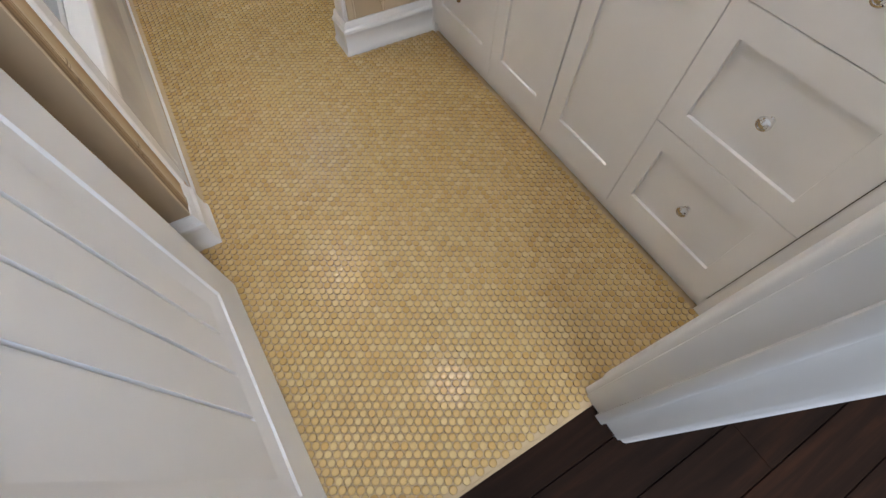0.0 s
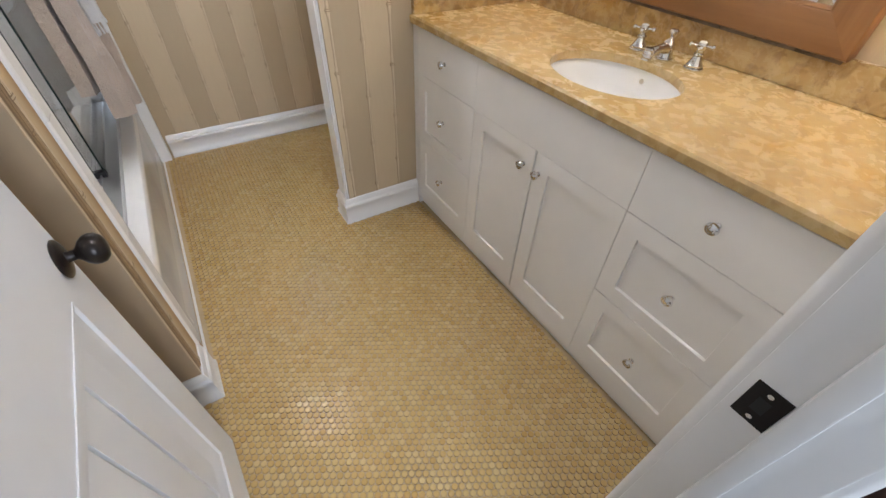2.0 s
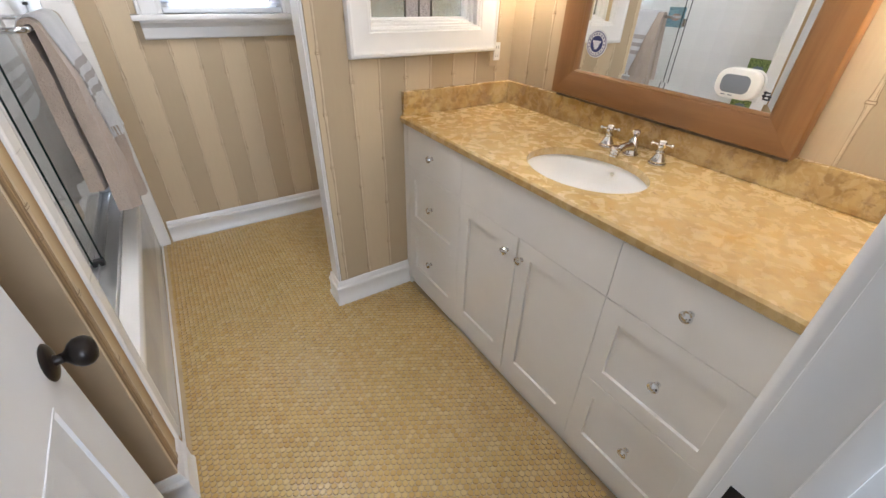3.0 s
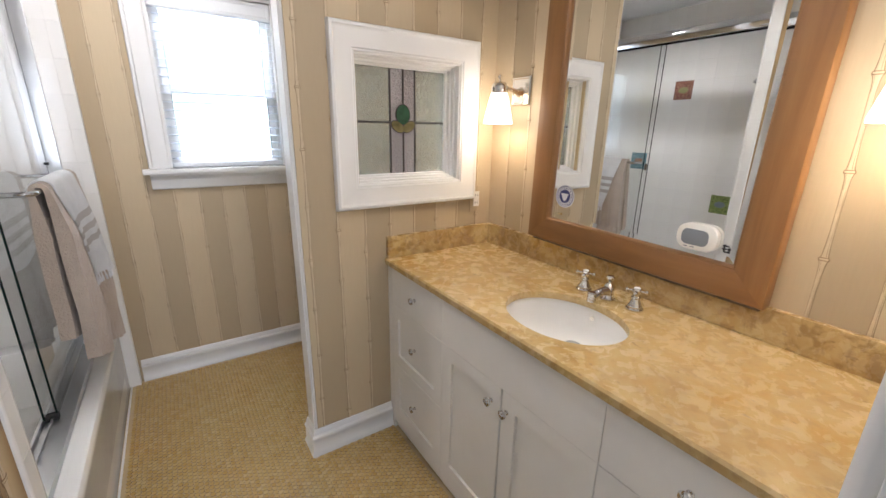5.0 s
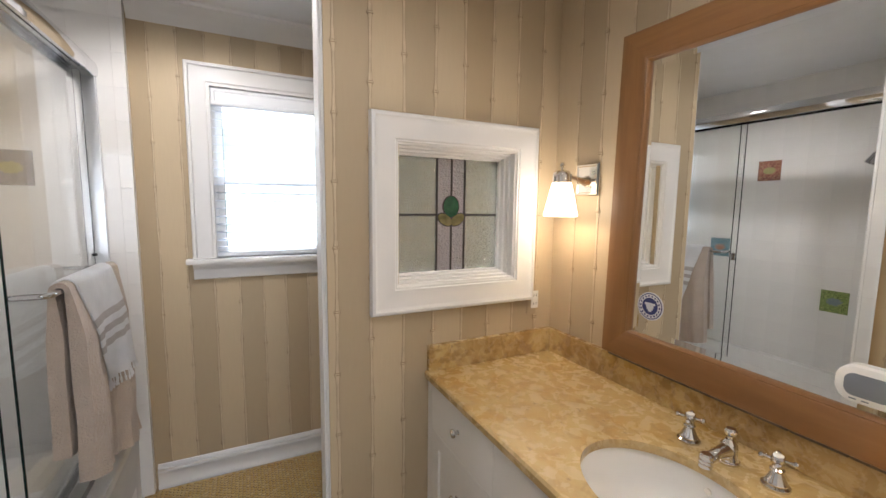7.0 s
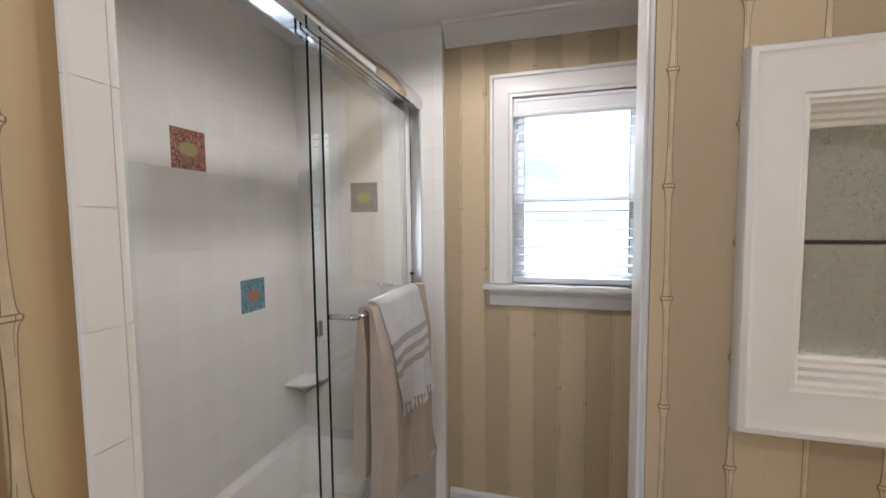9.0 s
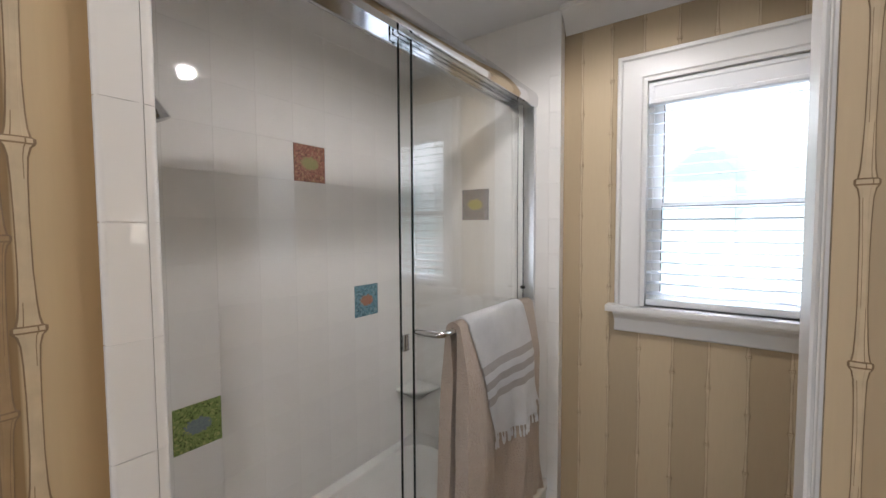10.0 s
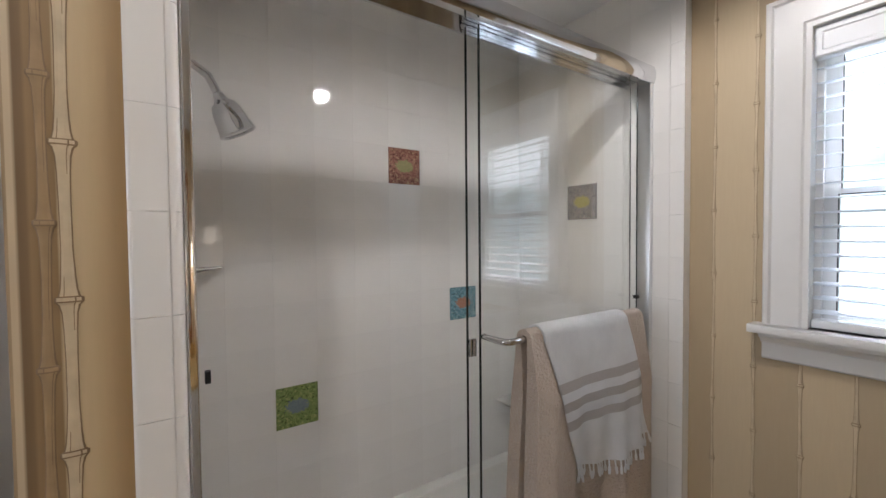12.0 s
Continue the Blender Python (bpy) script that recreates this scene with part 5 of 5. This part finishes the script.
def glass_door(name, x, y0, y1):
    g = part(name, boxes((x - 0.003, y0, TZ + 0.022, x + 0.003, y1, 2.150)), M["shower_glass"], enclosure, "clear glass door")
    g.visible_shadow = False
    for yy in (y0, y1):
        # Strip over the clear edge, its refraction dark painted as colour.
        part("glass_edge", boxes((x - 0.0032, yy - 0.0016, TZ + 0.022, x + 0.0032, yy + 0.0016, 2.136)), M["glassedge"], g, "edge strip painted dark for the glass's refraction")
    return g


GXO, GXI = RX - 0.025, RX - 0.058
outer = glass_door("sliding_door", GXO, 2.387, 3.192)
inner = glass_door("sliding_door", GXI, 2.366, 3.194)
part("finger_pull", boxes((GXI + 0.003, 2.368, 1.200, GXI + 0.012, 2.391, 1.252), bevel=0.002), M["chrome"], inner, "", True)
part("guide", boxes((RX - 0.062, 2.372, TZ + 0.004, RX - 0.020, 2.402, TZ + 0.030), bevel=0.003), M["black"], enclosure, "black door guide")
part("bumper", boxes((GXI - 0.006, YN + 0.024, 1.262, GXI + 0.008, YN + 0.034, 1.286)), M["black"], enclosure)
part("bumper", boxes((GXO - 0.008, 3.178, 1.300, GXO + 0.012, 3.196, 1.312)), M["black"], enclosure)
BX, BZ = 0.060, 1.262
bar = [(GXO + 0.003, 2.398, BZ), (BX - 0.023, 2.398, BZ), (BX - 0.008, 2.402, BZ), (BX, 2.412, BZ), (BX, 2.430, BZ), (BX, 2.75, BZ), (BX, 3.02, BZ), (BX, 3.04, BZ), (BX - 0.008, 3.055, BZ), (BX - 0.028, 3.060, BZ), (GXO + 0.003, 3.060, BZ)]
part("towel_bar", tube(bar, 0.0095, 14), M["chrome"], enclosure, "bent chrome towel bar", True)


# ---------------------------------------------------------------- towels
def towel_mesh(y0, y1, front_z, back_z, radius, thick, amp, flare, seed, skew=0.0, slant=0.0, bulk=0.0):
    """A cloth folded over the bar: u runs along the bar, v from the back hem over the bar to the front hem."""
    bm = bmesh.new()
    nu, nb, na, nf = 54, 18, 9, 40
    prof = []
    for k in range(nb):
        prof.append((-radius, back_z + (BZ - back_z) * k / nb, -1, 1 - k / nb))
    for k in range(na):
        a = math.pi - math.pi * k / (na - 1)
        prof.append((radius * math.cos(a), BZ + radius * math.sin(a), 0, 0.0))
    for k in range(1, nf + 1):
        prof.append((radius, BZ - (BZ - front_z) * k / nf, 1, k / nf))
    outer_v, inner_v = [], []
    for px, pz, side, d in prof:
        r1, r2 = [], []
        for j in range(nu + 1):
            u = j / nu
            y = y0 + (y1 - y0) * u + skew * d * (side > 0)
            y += (u - 0.5) * flare * d * (1 if side else 0) + 0.006 * math.sin(d * 5 + seed) * d
            yy, drop_m = y, max(0.0, BZ - pz)
            w = math.sin((yy - 2.5) * 19 + 1.2 + 0.8 * drop_m) + 0.5 * math.sin((yy - 2.5) * 62 + 0.6 + drop_m * 3.5) * min(1.0, drop_m * 3)
            g = min(1.0, drop_m / 0.5)
            fall = min(1.0, drop_m / 0.18)
            off = amp * (w + 0.9) * g * (1.0 if side > 0 else 0.15) if side else 0
            off += (0.026 if side > 0 else -0.012) * fall if side else 0
            deep = thick + (bulk * fall if side else 0)
            off += 0.009 * noise.noise(Vector((yy * 14, drop_m * 5, 0.7))) * g + (0.002 * g if seed > 2 else 0)
            drop = (0.012 * math.sin(u * 5 + seed) - slant * (u - 0.5)) * d if side else 0
            x = BX + px + off
            r1.append(bm.verts.new((x, y, pz + drop)))
            nx = px / radius if side == 0 else side
            nz = (pz - BZ) / radius if side == 0 else 0
            r2.append(bm.verts.new((x - deep * nx, y, pz + drop - thick * max(nz, 0))))
        outer_v.append(r1)
        inner_v.append(r2)
    for grid, flip in ((outer_v, False), (inner_v, True)):
        for a, c in zip(grid, grid[1:]):
            for j in range(nu):
                f = (a[j], a[j + 1], c[j + 1], c[j])
                bm.faces.new(f[::-1] if flip else f)
    for j in range(nu):
        for g in (0, -1):
            bm.faces.new((outer_v[g][j], outer_v[g][j + 1], inner_v[g][j + 1], inner_v[g][j]))
    for a in range(len(prof) - 1):
        for j in (0, nu):
            bm.faces.new((outer_v[a][j], outer_v[a + 1][j], inner_v[a + 1][j], inner_v[a][j]))
    hem = [v.co.copy() for v in outer_v[-1]]
    return finish(bm), hem


towel = thing("bath_towel", (BX, 2.8, 0.55), "beige terry bath towel folded over the glass door's bar", "towel")
bm, _ = towel_mesh(2.464, 3.022, 0.535, 0.63, 0.0290, 0.0165, 0.020, 0.07, 0.7, 0.0, 0.13, 0.029)
part("cloth", bm, M["terry"], towel, "", True)
hand = thing("hand_towel", (BX, 2.83, 0.77), "white hand towel with three grey stripes and a fringe", "towel")
bm, hem = towel_mesh(2.508, 2.915, 0.872, 0.95, 0.0375, 0.005, 0.020, -0.02, 2.2, 0.075)
part("cloth", bm, M["handtowel"], hand, "white cotton with grey stripes", True)
bm = bmesh.new()
rnd = random.Random(4)
for j in range(0, len(hem), 2):
    p = hem[j]
    L = 0.036 + rnd.uniform(-0.008, 0.008)
    dx, dy = rnd.uniform(-0.004, 0.008), rnd.uniform(-0.008, 0.008)
    tb = tube([p + Vector((-0.002, 0, 0.004)), p + Vector((dx * 0.3, dy * 0.3, -L * 0.4)), p + Vector((dx * 0.6, dy * 0.6, -L * 0.62)), p + Vector((dx, dy, -L))], 0.003, 6, (0.0022, 0.0026, 0.0046, 0.0034))
    me = bpy.data.meshes.new("tmp")
    tb.to_mesh(me)
    tb.free()
    bm.from_mesh(me)
    bpy.data.meshes.remove(me)
part("fringe", bm, M["handtowel"], hand, "knotted white fringe", True)

# ---------------------------------------------------------------- ceiling downlights
# The second fixture is unseen, added to carry the main room's fill lamp.
for x, y in ((0.445, 2.53), (0.92, 1.12)):
    dl = thing("recessed_downlight", (x, y, ZC), "unseen round recessed ceiling light with a white trim, lit", "ceiling light", "recessed downlights")
    bm = bmesh.new()
    rings = [[bm.verts.new((x + r * math.cos(2 * math.pi * k / 32), y + r * math.sin(2 * math.pi * k / 32), z)) for k in range(32)] for r, z in ((0.085, ZC - 0.0005), (0.085, ZC - 0.006), (0.078, ZC - 0.009), (0.036, ZC - 0.006), (0.036, ZC - 0.0015))]
    for a, c in zip(rings, rings[1:]):
        for k in range(32):
            bm.faces.new((a[k], a[(k + 1) % 32], c[(k + 1) % 32], c[k]))
    part("trim_ring", finish(bm), M["trim"], dl, "", True)
    part("lens", lathe([(0.036, ZC - 0.003), (0.036, ZC - 0.001)], 32, (x, y, 0)), M["bulbface"], dl, "glowing lens")

# ---------------------------------------------------------------- hall boards
hall = bpy.data.objects["hall_floor"]
BW = 0.127
rb = random.Random(9)
part("threshold", boxes((DX0 - 0.02, 0.405, -0.022, DX1 + 0.02, 0.4895, -0.002), bevel=0.002), M["walnut"], hall, "dark wood threshold")
y = 0.404
while y > -1.9:
    x = -1.6 - rb.uniform(0, 0.9)
    while x < 2.6:
        L = 0.9 if rb.random() < 0.5 else 1.3
        xa, xb = max(x, -1.6), min(x + L, 2.6)
        if xb - xa > 0.02:
            part("plank", boxes((xa + 0.0008, y - BW + 0.0012, -0.022, xb - 0.0008, y - 0.0012, -0.003), bevel=0.0018), M["walnut"], hall)
        x += L
    y -= BW
part("threshold_grout", boxes((DX0, 0.4895, -0.03, DX1, 0.498, -0.0005), bevel=0.002), M["floorgrout"], hall, "pale caulk line at the tile edge")

# ---------------------------------------------------------------- penny tiles
PR, PP = 0.01015, 0.0216


def penny_verts(cx, cy, cz, tx, ty, n):
    out = []
    for r, z in ((PR, -0.0035), (PR, 0.0003), (PR * 0.95, 0.0012), (PR * 0.86, 0.00175), (PR * 0.5, 0.0019)):
        for k in range(n):
            a = 2 * math.pi * k / n
            u, w = r * math.cos(a), r * math.sin(a)
            out.append((cx + u, cy + w, cz + z + u * tx + w * ty))
    return out


def penny_faces(n, base=0):
    fs = []
    for q in range(4):
        for k in range(n):
            j = (k + 1) % n
            fs.append((base + q * n + k, base + q * n + j, base + (q + 1) * n + j, base + (q + 1) * n + k))
    fs.append(tuple(base + 4 * n + k for k in range(n)))
    return fs


floor = bpy.data.objects["floor"]
rp = random.Random(21)
vs, fs = [], []
col = 0
x = -0.02
spots = []
while x < 1.80:
    y = 0.5095 + (PP / 2 if col % 2 else 0)
    while y < 3.24:
        ok = True
        if x < 0.095 and y > 1.44:
            ok = False
        if x > 1.25 and y < YP0 + 0.12:
            ok = False
        if XP - 0.024 < x and YP0 - 0.03 < y < YP1 + 0.008:
            ok = False
        if ok:
            spots.append((x, y))
        y += PP
    x += PP * math.sqrt(3) / 2
    col += 1
PM = []
for q in range(6):
    me = bpy.data.meshes.new("penny_tile")
    me.from_pydata(penny_verts(0, 0, 0, rp.uniform(-0.022, 0.022), rp.uniform(-0.022, 0.022), 14), [], penny_faces(14))
    me.materials.append(M["penny"])
    me.materials.append(M["pennyrim"])
    # Side rings take the dark rim colour that paints in their shade.
    me.polygons.foreach_set("material_index", [1] * 28 + [0] * 29)
    me.polygons.foreach_set("use_smooth", [False] * 14 + [True] * 43)
    PM.append(me)
nsingle = 0
for (x, y) in spots:
    jx, jy = rp.uniform(-0.0004, 0.0004), rp.uniform(-0.0004, 0.0004)
    jz = rp.uniform(-0.0005, 0.0003)
    if 0.36 < x < 0.80 and 0.50 < y < 0.78 and nsingle < 300:
        ob = new("penny_tile", PM[rp.randrange(6)])
        ob.location = (x + jx, y + jy, jz)
        ob.parent = floor
        nsingle += 1
    else:
        b0 = len(vs)
        vs.extend(penny_verts(x + jx, y + jy, jz, rp.uniform(-0.022, 0.022), rp.uniform(-0.022, 0.022), 12))
        fs.extend(penny_faces(12, b0))
me = bpy.data.meshes.new("penny_tiles")
me.from_pydata(vs, [], fs)
me.materials.append(M["penny"])
me.materials.append(M["pennyrim"])
me.polygons.foreach_set("material_index", ([1] * 24 + [0] * 25) * (len(me.polygons) // 49))
me.polygons.foreach_set("use_smooth", ([False] * 12 + [True] * 37) * (len(me.polygons) // 49))
ob = new("penny_tiles", me)
ob.parent = floor
tagged(ob, "round glazed ochre penny tiles in tan grout", kind="stuff")
